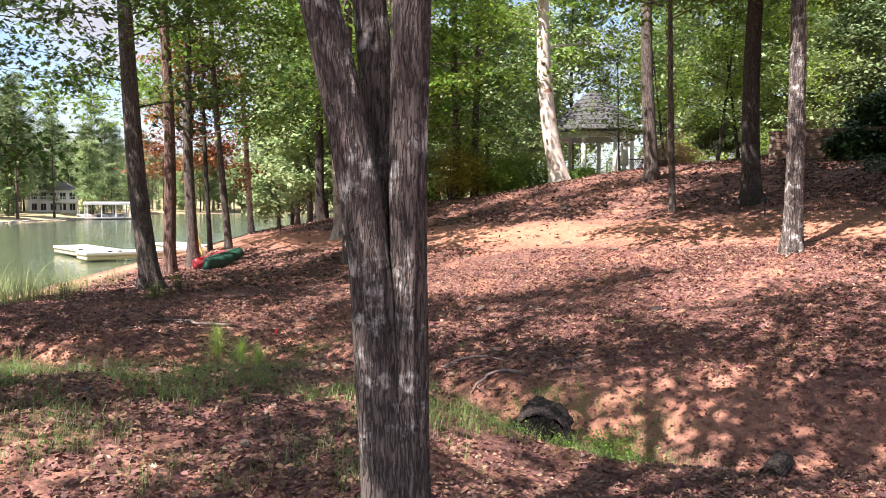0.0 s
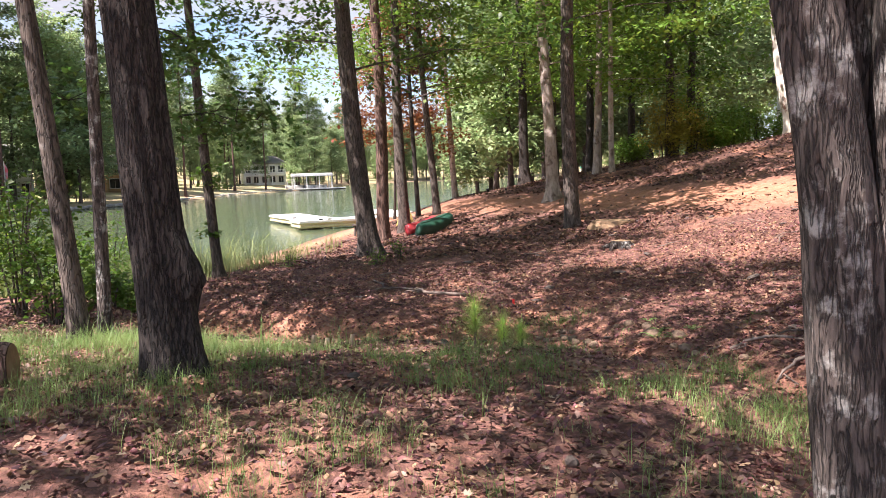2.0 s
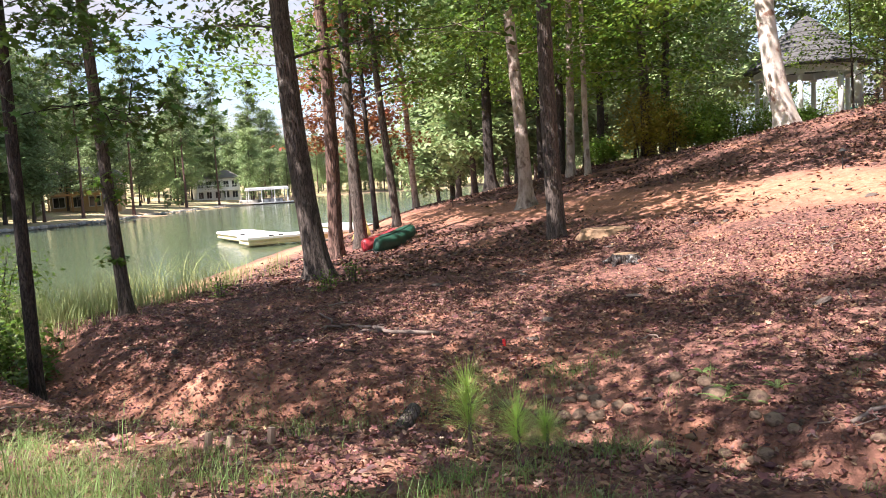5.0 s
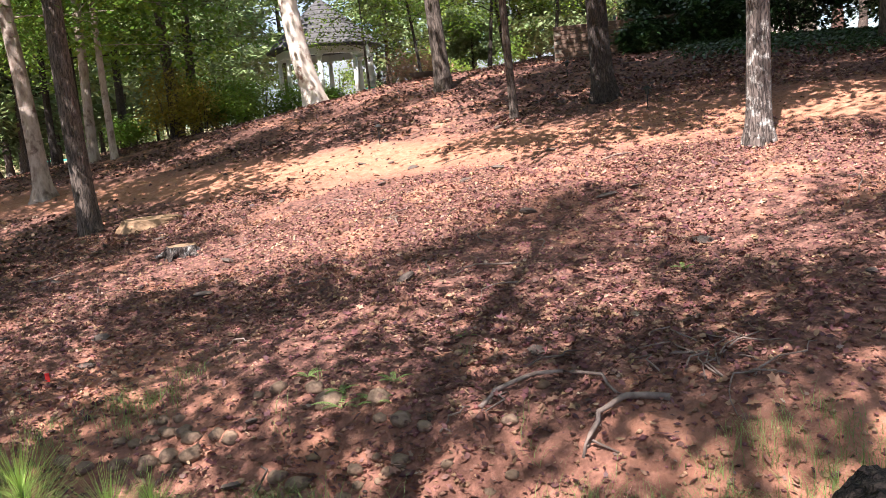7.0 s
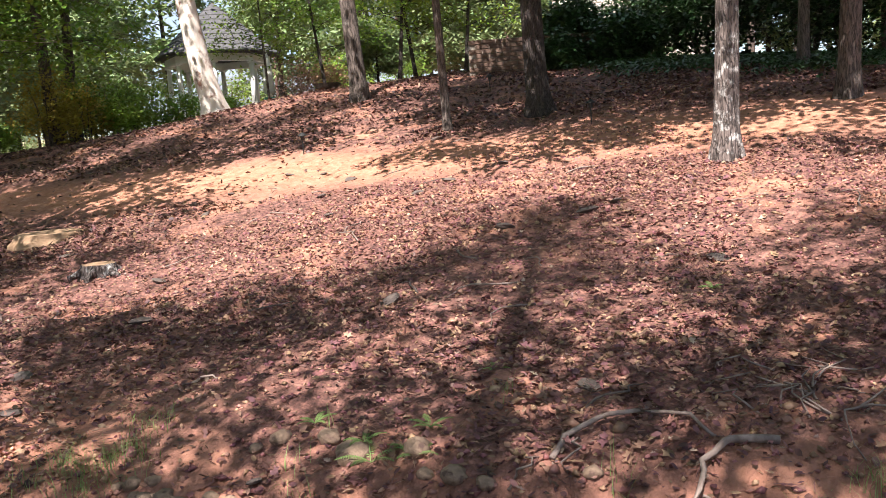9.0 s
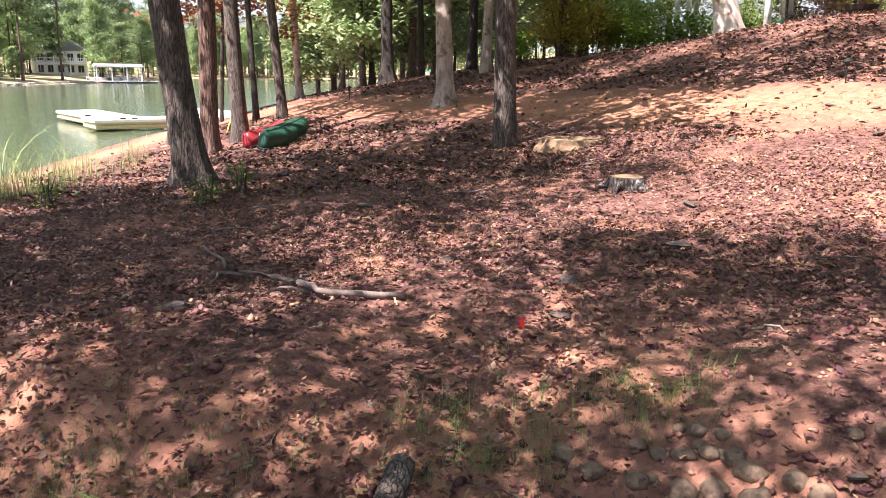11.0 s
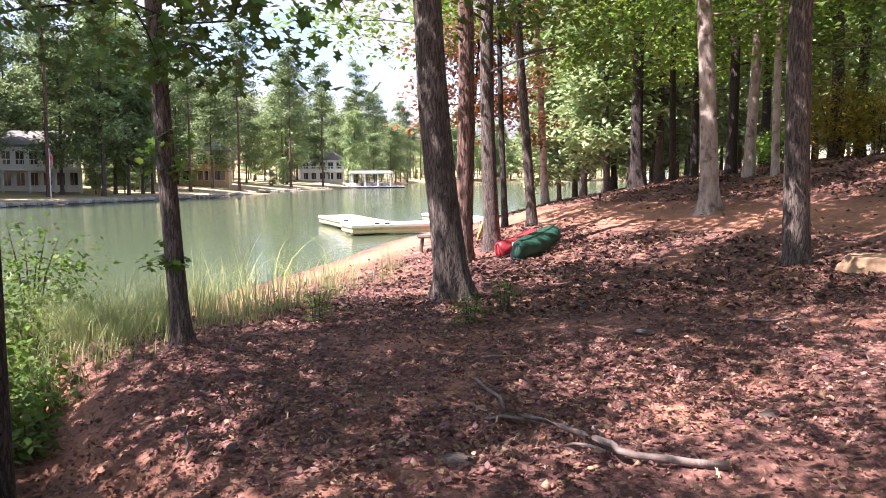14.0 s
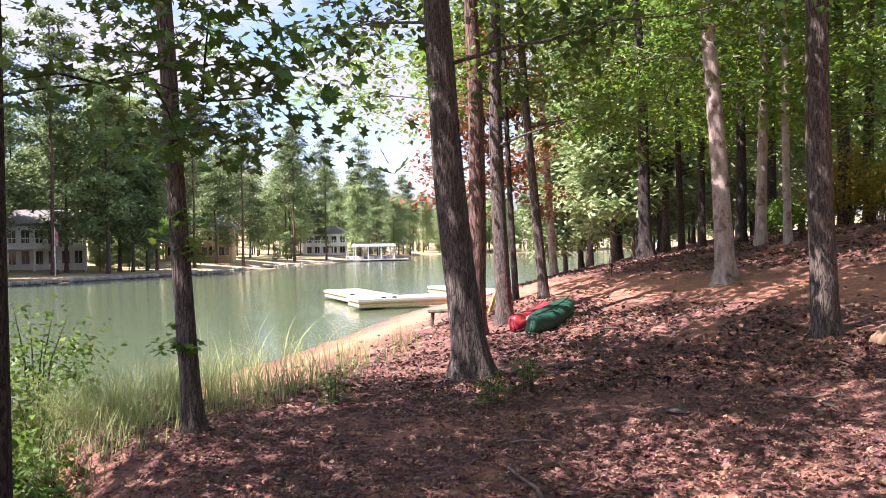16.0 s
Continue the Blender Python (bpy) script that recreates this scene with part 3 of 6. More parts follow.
# the next two carry an added high crown that shades the slope
tree("sweetgum_tree", on(-8.5, 12.6), "slim tree with star-shaped leaves at the edge of the wash", 14, height=15, r0=0.085, upper=(8.0, 3.6, 6, 24), lean=(-0.02, 0.02), start=3.0, reach=3.6, high=True, count=15, leafmat=M_LEAFSHADED, barkmat=M_DARKBARK, seg=24, rings=34, leaf=0.15, per=32, lobed=True, droop=0.2, spread=0.34, thick=0.4)
tree("young_oak", on(-9.02, 15.6), "slim young oak with leaf tufts along the bare trunk", 15, height=14.5, r0=0.105, upper=(8.0, 3.6, 7, 30), tuft_at=(1.0, 1.9, 2.15, 2.9), lean=(-0.085, 0.01), start=3.0, reach=3.0, high=True, count=20, leafmat=M_LEAFSHADED, barkmat=M_OAKBARK,
     seg=32, rings=46, lobed=True, leaf=0.155, per=30, spread=0.26, droop=0.25, flare=1.7, thick=0.4)
tree("oak_tree", on(-7.0, 19.1), "stout ridged oak with flared roots in the leaf litter", 16, r0=0.235, lean=(-0.085, 0.0), barkmat=M_OAKBARK, seg=56, rings=60, ridges=0.1, flare=1.75, leafmat=M_LEAFSHADED, **{**OAK, "start": 4.3, "reach": 4.4, "count": 24})
tree("pine_tree", on(-8.35, 24.7), "tall reddish pine trunk behind the oak", 17, height=19, r0=0.2, lean=(-0.005, 0.0), start=8, reach=3, count=16, barkmat=M_PINEBARK, leafmat=M_LEAF, seg=24, rings=34, leaf=0.18, per=26)
tree("oak_tree", on(-8.2, 26.6), "straight grey oak beside the canoes", 18, r0=0.19, lean=(-0.015, 0.0), seg=28, rings=36, flare=1.5, **{**OAK, "start": 4.0, "count": 24}, droop=0.1)
tree("slender_tree", on(-8.75, 30.7), "thin dark trunk near the shore", 19, height=13, r0=0.095, lean=(-0.03, 0), start=5.5, reach=2.5, count=12, barkmat=M_DARKBARK, leaf=0.18, per=28)
tree("slender_tree", on(-7.8, 29.6), "grey trunk near the shore", 20, height=15, r0=0.14, lean=(-0.06, 0), start=4.5, reach=3, count=14, leaf=0.18, per=28, leafmat=M_LEAF)
tree("slender_tree", on(-8.7, 38.0), "pale trunk at the water's edge", 21, height=15, r0=0.15, lean=(-0.07, 0), start=6, reach=3.2, count=14, barkmat=M_MOTTLED, leaf=0.2, per=28, leafmat=M_LEAFLIGHT)
tree("rusty_tree", on(-11.2, 36.0), "young tree with rust-coloured autumn leaves", 22, height=9.5, r0=0.07, lean=(0.06, 0), start=3.2, reach=2.3, count=20, leafmat=M_LEAFRUST, leaf=0.2, per=42, barkmat=M_DARKBARK)
tree("oak_tree", on(-5.35, 37.6), "dark oak with flared roots on the slope", 23, r0=0.23, lean=(-0.03, 0), barkmat=M_DARKBARK, flare=2.0, **{**OAK, "start": 4.2, "per": 30}, droop=0.12, inner=True)
tree("slender_tree", on(-4.25, 38.6), "short-branched dark trunk on the slope", 24, height=13, r0=0.13, start=2.6, reach=2.6, count=16, barkmat=M_DARKBARK, leaf=0.2, per=15)
tree("mottled_tree", on(-3.4, 26.8), "straight tree with mottled pale bark", 25, r0=0.2, lean=(-0.03, 0), barkmat=M_MOTTLED, seg=28, rings=36, flare=1.9, **{**OAK, "start": 4.2, "per": 40, "count": 22}, droop=0.12, inner=True)
tree("oak_tree", on(-2.4, 20.3), "straight grey oak standing beside a cut stump", 26, r0=0.18, lean=(-0.006, 0.0), seg=40, rings=44, ridges=0.08, flare=1.25, **{**OAK, "start": 4.8, "count": 16}, droop=0.08)
for i, (x, y, r, c) in enumerate([(-3.4, 41, 0.15, M_DARKBARK), (-2.45, 35, 0.17, M_DARKBARK), (-2.05, 32.6, 0.16, M_MOTTLED), (-1.5, 31.4, 0.11, M_MOTTLED), (0.9, 37.5, 0.22, M_OAKBARK), (1.9, 38.5, 0.2, M_OAKBARK), (-0.6, 44, 0.2, M_DARKBARK)]):
    tree("hardwood_tree", on(x, y), "leafy hardwood in the grove above the lake", 40 + i, height=14.5, r0=r, lean=(0.01 * (i % 3 - 1), 0), barkmat=c, start=3.4, reach=3.6, count=22, leaf=0.21, per=24, thick=0.5, droop=0.15, inner=True, leafmat=M_LEAF if i % 3 else M_LEAFLIGHT, group="grove trees")
tree("pale_tree", on(4.75, 31.2), "pale smooth-barked leaning trunk with dark scars", 60, height=15, r0=0.35, lean=(-0.2, 0), curve=0.17, barkmat=M_PALEBARK, seg=32, rings=44, flare=1.5, bend=0.1, start=5.2, reach=3.6, count=15, leaf=0.22, per=30, leafmat=M_LEAFLIGHT, group="hilltop trees")
tree("oak_tree", on(6.65, 25.3), "grey-brown trunk on the hilltop", 61, r0=0.22, lean=(-0.02, 0), barkmat=M_OAKBARK, group="hilltop trees", **{**OAK, "start": 5.2})
# crowns of these four are thickened out of view to shade the bank
tree("slender_tree", on(5.65, 19.6), "thin brown sapling trunk at the straw path", 62, height=12, r0=0.085, lean=(-0.03, 0), start=4.2, reach=2.2, count=10, leaf=0.18, per=26, barkmat=M_OAKBARK, group="hilltop trees", upper=(6.0, 4.2, 16, 60))
tree("oak_tree", on(7.3, 18.8), "dark stout trunk with a hollow at its foot", 63, r0=0.22, lean=(0.0, 0), barkmat=M_DARKBARK, seg=36, rings=40, flare=1.6, group="hilltop trees", **{**OAK, "start": 4.8, "count": 26, "reach": 4.6, "per": 95})
tree("oak_tree", on(5.72, 13.25), "grey lichen-spotted trunk beside the straw path", 64, r0=0.155, lean=(-0.015, 0), barkmat=M_GREYBARK, seg=44, rings=46, ridges=0.08, flare=1.5, group="hilltop trees", **{**OAK, "height": 15, "start": 4.6, "count": 30, "reach": 5.4, "per": 120}, upper=(6.0, 5.0, 16, 70))
tree("oak_tree", on(9.3, 13.8), "brown trunk with flared foot on the upper path", 65, r0=0.165, lean=(0.0, 0), barkmat=M_OAKBARK, flare=1.6, group="hilltop trees", **{**OAK, "start": 4.2, "count": 26, "reach": 5.0, "per": 95})
tree("slender_tree", on(12.7, 16.8), "grey trunk among the ivy", 66, height=13, r0=0.12, start=3.5, reach=2.8, count=14, leaf=0.2, per=28, group="hilltop trees")


def triple_tree():
    """Three stems out of one foot, right beside the walked line."""
    rng = np.random.default_rng(71)
    ob = thing("triple_stem_tree", on(-0.6, 3.85), "grey shaggy-barked tree of three fused stems", "tree", "lakeside trees")
    for i, (b, l, cv, r) in enumerate([((-0.06, -0.02), (-0.05, 0.02), -0.3, 0.112), ((0.0, 0.05), (-0.025, 0.05), -0.1, 0.1), ((0.075, 0.0), (0.01, -0.01), 0.03, 0.105)]):
        sh, axis = bole(rng, 13, r, r * 0.25, l, cv, seg=64, rings=90, ridges=0.16, flare=1.3, bend=0.12, roots=3)
        part("stem", sh, M_SHAGBARK, ob, smooth=True, at=(*b, 0))
        limbs, (v, f, k) = limbs_and_crown(rng, axis, 6.2, 12.6, 2.6, 7, per=26, leaf=0.17)
        tagged(part("branchwork", limbs, M_SHAGBARK, ob, smooth=True, at=(*b, 0)), kind="stuff")
        part("crown", quick_mesh("crown", v, f, k, M_LEAF), None, ob, at=(*b, 0))


triple_tree()

# unseen trees added behind and beside the walker to shade the slope
for i, (x, y) in enumerate([(-6.5, -2.0), (3.5, -3.5), (-9.5, 0.8), (-13.8, 6.0), (-12.5, 10.6), (-16, 11.0)]):
    tree("shade_oak", on(x, y), "broad leafy oak added out of view for shade", 80 + i, height=16, r0=0.22, start=6.0, reach=4.4, count=15, leaf=0.19, per=32, group="shade trees")


def forest_kinds():
    """A few whole trees of the distant woods, to be copied."""
    kinds = []
    for i, (h, st, rc, n, leaf, mat, bk, per, sp) in enumerate([
        (19, 3.4, 3.8, 30, 0.42, M_LEAFHAZED, M_OAKBARK, 30, 0.66), (23, 10.0, 2.8, 22, 0.4, M_NEEDLE, M_PINEBARK, 22, 0.55), (16, 3.0, 3.8, 26, 0.42, M_LEAFHAZED, M_OAKBARK, 30, 0.64),
        (25, 12.0, 2.6, 20, 0.4, M_NEEDLE, M_PINEBARK, 22, 0.5), (14, 1.6, 3.0, 24, 0.4, M_LEAFHAZED, M_OAKBARK, 32, 0.6)]):
        kinds.append(tree("forest_pine" if mat is M_NEEDLE else "forest_tree", (-150 - 12 * i, 150 + 30 * i, gz(-150 - 12 * i, 150 + 30 * i)), "tall pine in the far woods" if mat is M_NEEDLE else "green tree in the far woods", 100 + i, height=h, r0=0.2, start=st,
                          reach=rc, count=n, per=per, leaf=leaf, spread=sp, barkmat=bk, leafmat=mat, seg=8, rings=9, group="woods across the lake"))
    return kinds


KINDS = forest_kinds()
rng = np.random.default_rng(5)


def plant(x, y, kind, s, group=""):
    ob = copy_thing(KINDS[kind], pose(x, y, gz(x, y) - 0.1, 0, 0, rng.uniform(0, 360)) @ Matrix.Scale(s, 4))
    if group:
        ob["group"] = group


def far_point(az, beyond):
    a = radians(az)
    r = np.interp(az, [-20, 3, 8, 18, 23, 26, 32, 37, 46, 70, 110], [420, 385, 314, 287, 172, 153, 107, 95, 81, 66, 60]) + beyond
    return -4.0 - r * math.sin(a), 8.0 + r * math.cos(a)


# the far shore's woods, row behind row
for row, (lo, hi, n) in enumerate([(5, 13, 70), (18, 30, 90), (34, 58, 100)]):
    for i in range(n):
        az = -6 + 70 * (i + rng.uniform(0, 1)) / n
        x, y = far_point(az, rng.uniform(lo, hi))
        open_view = 23.2 < az < 26.5 or 28.5 < az < 36.5 or 40 < az < 47
        if row == 0 and open_view and i % 3:
            continue
        if row == 1 and open_view:
            continue
        kind = int(rng.choice([0, 1, 2, 3, 4], p=[0.34, 0.2, 0.16, 0.18, 0.12]))
        if row == 0 and open_view:
            kind = 3
        plant(x, y, kind, rng.uniform(0.75, 1.1) * 1.1)


# leafy trees close before the houses
for x, y, k, sc in ((-72.0, 84.5, 2, 1.1), (-82.0, 80.5, 2, 1.0), (-67.5, 93.0, 0, 0.9), (-73.0, 117.0, 2, 0.9), (-86.0, 108.0, 0, 1.0), (-96.0, 181.0, 2, 1.0), (-78.0, 186.0, 0, 0.9)):
    plant(x, y, k, sc, "trees round the houses")


# low growth along the far shore
for i in range(84):
    az = 3 + 50 * (i + rng.uniform(0, 1)) / 84
    x, y = far_point(az, rng.uniform(9, 26))
    if 23.2 < az < 26.5 or 28.5 < az < 36.5 or 40 < az < 47:
        continue
    plant(x, y, 4, rng.uniform(0.2, 0.45), "bushes on the far shore")


def deep_woods(n, lo, hi, seed, leafmat, name, label):
    """The closed woods far behind the shore, too many to count."""
    rg = np.random.default_rng(seed)
    cs, trunks = [], Shape()
    for i in range(n):
        az = -8 + 80 * (i + rg.uniform(0, 1)) / n
        x, y = far_point(az, rg.uniform(lo, hi))
        z, h, w = gz(x, y), rg.uniform(15, 24), rg.uniform(2.0, 3.6)
        trunks.tube([(x, y, z - 0.3), (x + rg.normal(0, 0.3), y, z + h * 0.85)], [0.2, 0.06], 5, caps=False)
        for _ in range(22):
            q = rg.uniform(0.22, 1.0)
            rr = w * (1 - (q - 0.5) ** 2 * 2.6) * rg.uniform(0.3, 1.0)
            a = rg.uniform(0, 6.283)
            cs.append((x + rr * math.cos(a), y + rr * math.sin(a), z + h * q))
    v, f, k = leaf_cloud(cs, 14, 0.95, 0.85, rg)
    tagged(new(name, quick_mesh(name, v, f, k, leafmat)), label, "woods", kind="stuff")
    tagged(new(name + "_trunks", trunks.mesh(name + "_trunks", M_OAKBARK)), "grey trunks of the far woods", "woods", kind="stuff")


deep_woods(230, 60, 120, 201, M_LEAFHAZED, "far_woods", "mixed green woods on the far ridge")
deep_woods(220, 115, 210, 202, M_NEEDLE, "ridge_woods", "pine woods along the skyline ridge")
for x, y, k, sc in ((3.5, 52.0, 0, 0.8), (9.5, 55.0, 2, 0.9), (14.5, 50.0, 0, 0.8), (18.0, 46.0, 2, 0.8)):
    plant(x, y, k, sc, "woods behind the grove")
# the grove and woods behind it, up the near shore and over the hill
for i in range(40):
    y = rng.uniform(46, 110)
    x = float(shore_x(y)) + rng.uniform(2.5, 26)
    if -3 < x < 14 and y < 60:
        continue
    plant(x, y, int(rng.choice([0, 2, 4])), rng.uniform(0.7, 1.0), "woods behind the grove")
for i in range(46):
    x, y = rng.uniform(21, 50), rng.uniform(0, 75)
    plant(x, y, int(rng.choice([0, 1, 2, 4])), rng.uniform(0.7, 1.0), "woods behind the hill")


# ---- materials of the built things ----
M_WHITE = material("white_paint", [(0.72, 0.72, 0.7), (0.82, 0.82, 0.8)], scale=3, rough=0.6, bump=0.05)
M_DECK = material("dock_deck", [(0.62, 0.62, 0.6), (0.78, 0.78, 0.75)], scale=5, rough=0.7, bump=0.1)
M_FASCIA = material("dock_fascia", [(0.5, 0.43, 0.25), (0.62, 0.55, 0.36)], scale=4, rough=0.8, bump=0.15)
M_TAN = material("tan_siding", [(0.48, 0.35, 0.17), (0.58, 0.44, 0.24)], scale=2, rough=0.8, bump=0.1)
M_NEWWOOD = material("new_timber", [(0.46, 0.27, 0.12), (0.58, 0.36, 0.18)], scale=3, rough=0.8, bump=0.2)
M_ROOF = material("slate_shingle", [(0.045, 0.045, 0.05), (0.085, 0.082, 0.085)], scale=6, rough=0.85, bump=0.4, vary=0.35)
M_ROOFGREY = material("grey_roof", [(0.15, 0.145, 0.14), (0.22, 0.21, 0.2)], scale=5, rough=0.85, bump=0.2)
M_METALROOF = material("metal_roof", [(0.5, 0.5, 0.5), (0.62, 0.62, 0.62)], scale=2, rough=0.45, bump=0.05, metal=0.3)
M_TEAL = material("teal_canvas", [(0.03, 0.32, 0.27), (0.05, 0.4, 0.34)], scale=3, rough=0.6, bump=0.1)
M_GREENHULL = material("green_hull", [(0.004, 0.042, 0.028), (0.009, 0.068, 0.043)], scale=4, rough=0.6, bump=0.05, spots=((0.04, 0.1, 0.07), 7.0, 0.62))
M_REDHULL = material("red_hull", [(0.33, 0.02, 0.03), (0.43, 0.04, 0.05)], scale=4, rough=0.4, bump=0.05)
M_DARKWOOD = material("weathered_wood", [(0.06, 0.045, 0.04), (0.13, 0.1, 0.085)], scale=9, rough=0.9, bump=0.4)
M_DARKMETAL = material("dark_metal", [(0.02, 0.02, 0.02), (0.04, 0.04, 0.04)], scale=9, rough=0.5, bump=0.05, metal=0.5)
M_WINDOW = material("window_glass", [(0.02, 0.025, 0.03), (0.05, 0.055, 0.06)], scale=1, rough=0.08, bump=0)
M_BRICK = material("red_brick", [(0.09, 0.055, 0.042), (0.15, 0.09, 0.068)], scale=7, rough=0.9, bump=0.3, vary=0.4)
M_PALEBRICK = material("pale_brick", [(0.5, 0.43, 0.38), (0.62, 0.55, 0.5)], scale=7, rough=0.9, bump=0.3, vary=0.25)
M_MORTAR = material("mortar", [(0.2, 0.17, 0.14), (0.28, 0.24, 0.2)], scale=20, rough=0.95, bump=0.2)
M_STONEWALL = material("shore_stone", [(0.3, 0.29, 0.26), (0.52, 0.5, 0.45)], scale=2, rough=0.9, bump=0.4, vary=0.4)
M_YELLOW = material("yellow_timber", [(0.5, 0.36, 0.1), (0.6, 0.45, 0.17)], scale=5, rough=0.75, bump=0.1)
M_FLAG = material("red_white_cloth", [(0.6, 0.1, 0.12), (0.7, 0.6, 0.62)], scale=1.5, rough=0.8, bump=0, detail=0)
M_TAPE = material("red_tape", [(0.75, 0.03, 0.03), (0.8, 0.05, 0.04)], scale=5, rough=0.5, bump=0)
M_IVY = material("ivy_leaf", [(0.03, 0.07, 0.024), (0.06, 0.115, 0.035)], scale=0.9, rough=0.4, bump=0, vary=0.4, translucent=0.2)
M_ORANGEGRASS = material("orange_grass", [(0.42, 0.24, 0.15), (0.52, 0.33, 0.22)], scale=2, rough=0.7, bump=0, vary=0.3, translucent=0.3)
M_CHARWOOD = bark("old_log_bark", (0.014, 0.01, 0.009), (0.085, 0.06, 0.05), ((0.2, 0.16, 0.14), 6.0, 0.6), scale=0.9, depth=1.0, tall=0.5)
M_PALELEAF = material("pale_dry_leaf", [(0.28, 0.18, 0.13), (0.46, 0.34, 0.27)], scale=2, rough=0.7, bump=0, vary=0.45, translucent=0.1)
M_HULLDARK = material("boat_hull", [(0.1, 0.1, 0.11), (0.6, 0.6, 0.6)], scale=1.2, rough=0.4, bump=0, detail=0)


# ---- houses and boats across the lake ----
def facing(x, y):
    """Degrees to turn a thing at (x, y) so that its -y side faces the walker."""
    return math.degrees(math.atan2(y - 8, x + 4)) - 90


def house_window(parent, x, y, z, w, h):
    fr = part("window", Shape().box((0, 0, 0), (w + 0.24, 0.12, h + 0.24)), M_WHITE, parent, at=(x, y, z))
    for i in (-1, 1):
        part("pane", Shape().box((i * w / 4, -0.04, 0), (w / 2 - 0.06, 0.08, h)), M_WINDOW, fr)
    return fr


def gable_roof(w, d, rise, over=0.5):
    a, b = w / 2 + over, d / 2 + over
    return Shape().add([(-a, -b, 0), (a, -b, 0), (a, b, 0), (-a, b, 0), (-a * 0.6, 0, rise), (a * 0.6, 0, rise), (-a, -b, -0.25), (a, -b, -0.25), (a, b, -0.25), (-a, b, -0.25)],
                       [(0, 1, 5, 4), (2, 3, 4, 5), (1, 2, 5), (3, 0, 4), (0, 6, 7, 1), (1, 7, 8, 2), (2, 8, 9, 3), (3, 9, 6, 0), (6, 9, 8, 7)])


def house(at, label, w, d, storeys, wallmat, roofmat, rows, deck=None, turn=0.0, rise=1.8):
    ob = thing("house", at, label, "house", "houses across the lake", facing(at[0], at[1]) + turn)
    fl_h = 2.5
    h = fl_h * storeys
    part("wall", Shape().box((0, 0, h / 2 - 0.4), (w, d, h + 0.8)), wallmat, ob)
    part("roof", gable_roof(w, d, rise), roofmat, ob, at=(0, 0, h + 0.25))
    for fl in range(storeys):
        for i in range(rows):
            x = -w / 2 + w * (i + 0.5) / rows
            house_window(ob, x, -d / 2 - 0.03, 1.2 + fl_h * fl, w / rows * 0.62, 1.5)
    if deck:
        dm, depth = deck
        part("deck", Shape().box((0, -d / 2 - depth / 2, 2.35), (w, depth, 0.3)), dm, ob)
        n = max(4, round(w / 3))
        for i in range(n):
            x = -w / 2 + 0.2 + (w - 0.4) * i / (n - 1)
            part("deck_post", Shape().box((0, 0, 0), (0.26, 0.26, 2.8)), dm, ob, at=(x, -d / 2 - depth + 0.2, 0.8))
            part("rail_post", Shape().box((0, 0, 0), (0.12, 0.12, 1.0)), dm, ob, at=(x, -d / 2 - depth + 0.15, 3.0))
        for z in (2.75, 3.48):
            part("rail", Shape().box((0, 0, 0), (w, 0.08, 0.09)), dm, ob, at=(0, -d / 2 - depth + 0.1, z))
        for i in range(int(w / 0.4)):
            part("baluster", Shape().box((0, 0, 0), (0.05, 0.05, 0.7)), dm, ob, at=(-w / 2 + 0.3 + i * 0.4, -d / 2 - depth + 0.1, 3.1))
    return ob


house((-88.0, 188.0, 0.3), "two-storey white house with grey hipped roof above the lake", 10.0, 8, 2, M_WHITE, M_ROOFGREY, 5, deck=(M_WHITE, 2.0), turn=8)
house((-80.5, 124.5, 0.5), "tan house with new timber decks, still being built", 10.5, 8, 2, M_TAN, M_ROOFGREY, 4, deck=(M_NEWWOOD, 3.0), turn=-6)
house((-88.5, 118.0, 0.6), "white gabled house wing beside the tan one", 7, 8, 2, M_WHITE, M_ROOFGREY, 3, turn=-6, rise=2.8)
ph = house((-79.5, 89.0, 0.1), "white lakeside house with screened porch on posts", 8.6, 7, 2, M_WHITE, M_ROOFGREY, 6, deck=(M_WHITE, 2.6), turn=4)


def boathouse(at, label, w, d, roofmat, hz):
    ob = thing("boathouse", at, label, "boathouse", "", facing(at[0], at[1]) + 6)
    part("roof", Shape().box((0, 0, 0), (w, d, 0.22), 0, 0.05).box((0, 0, 0.3), (w * 0.98, d * 0.8, 0.5), 0, 0.16), roofmat, ob, at=(0, 0, hz))
    for i in range(4):
        for s in (-1, 1):
            part("post", Shape().box((0, 0, 0), (0.2, 0.2, hz + 0.8)), M_WHITE, ob, at=(-w / 2 + 0.4 + (w - 0.8) * i / 3, s * (d / 2 - 0.3), hz / 2 - 0.4))
    part("pier", Shape().box((0.8, -d / 2 - 0.5, 0.35), (w + 3.5, 1.2, 0.22)), M_DECK, ob)
    part("pier_skirt", Shape().box((0.8, -d / 2 - 0.4, 0.0), (w + 3.3, 0.9, 0.5)), M_DARKWOOD, ob)
    return ob


def boat(at, label, length, rz):
    ob = thing("pontoon_boat", at, label, "boat", "moored boats", rz)
    sh = Shape()
    for s in (-1, 1):
        sh.tube([(-length / 2, s * 0.8, 0.1), (length / 2 - 0.8, s * 0.8, 0.1), (length / 2, s * 0.8, 0.35)], [0.3, 0.3, 0.05], 8)
    part("float", sh, M_METALROOF, ob)
    part("hull", Shape().box((0, 0, 0.75), (length * 0.92, 2.3, 0.75), 0, 0.12), M_HULLDARK, ob)
    part("canopy", Shape().box((-length * 0.15, 0, 2.2), (length * 0.45, 2.2, 0.1), 0, 0.03), M_ROOF, ob)
    for x in (-0.35, 0.05):
        for s in (-1, 1):
            part("canopy_pole", Shape().tube([(x * length, s, 1.1), (x * length, s, 2.2)], [0.03, 0.03], 5), M_METALROOF, ob)
    return ob


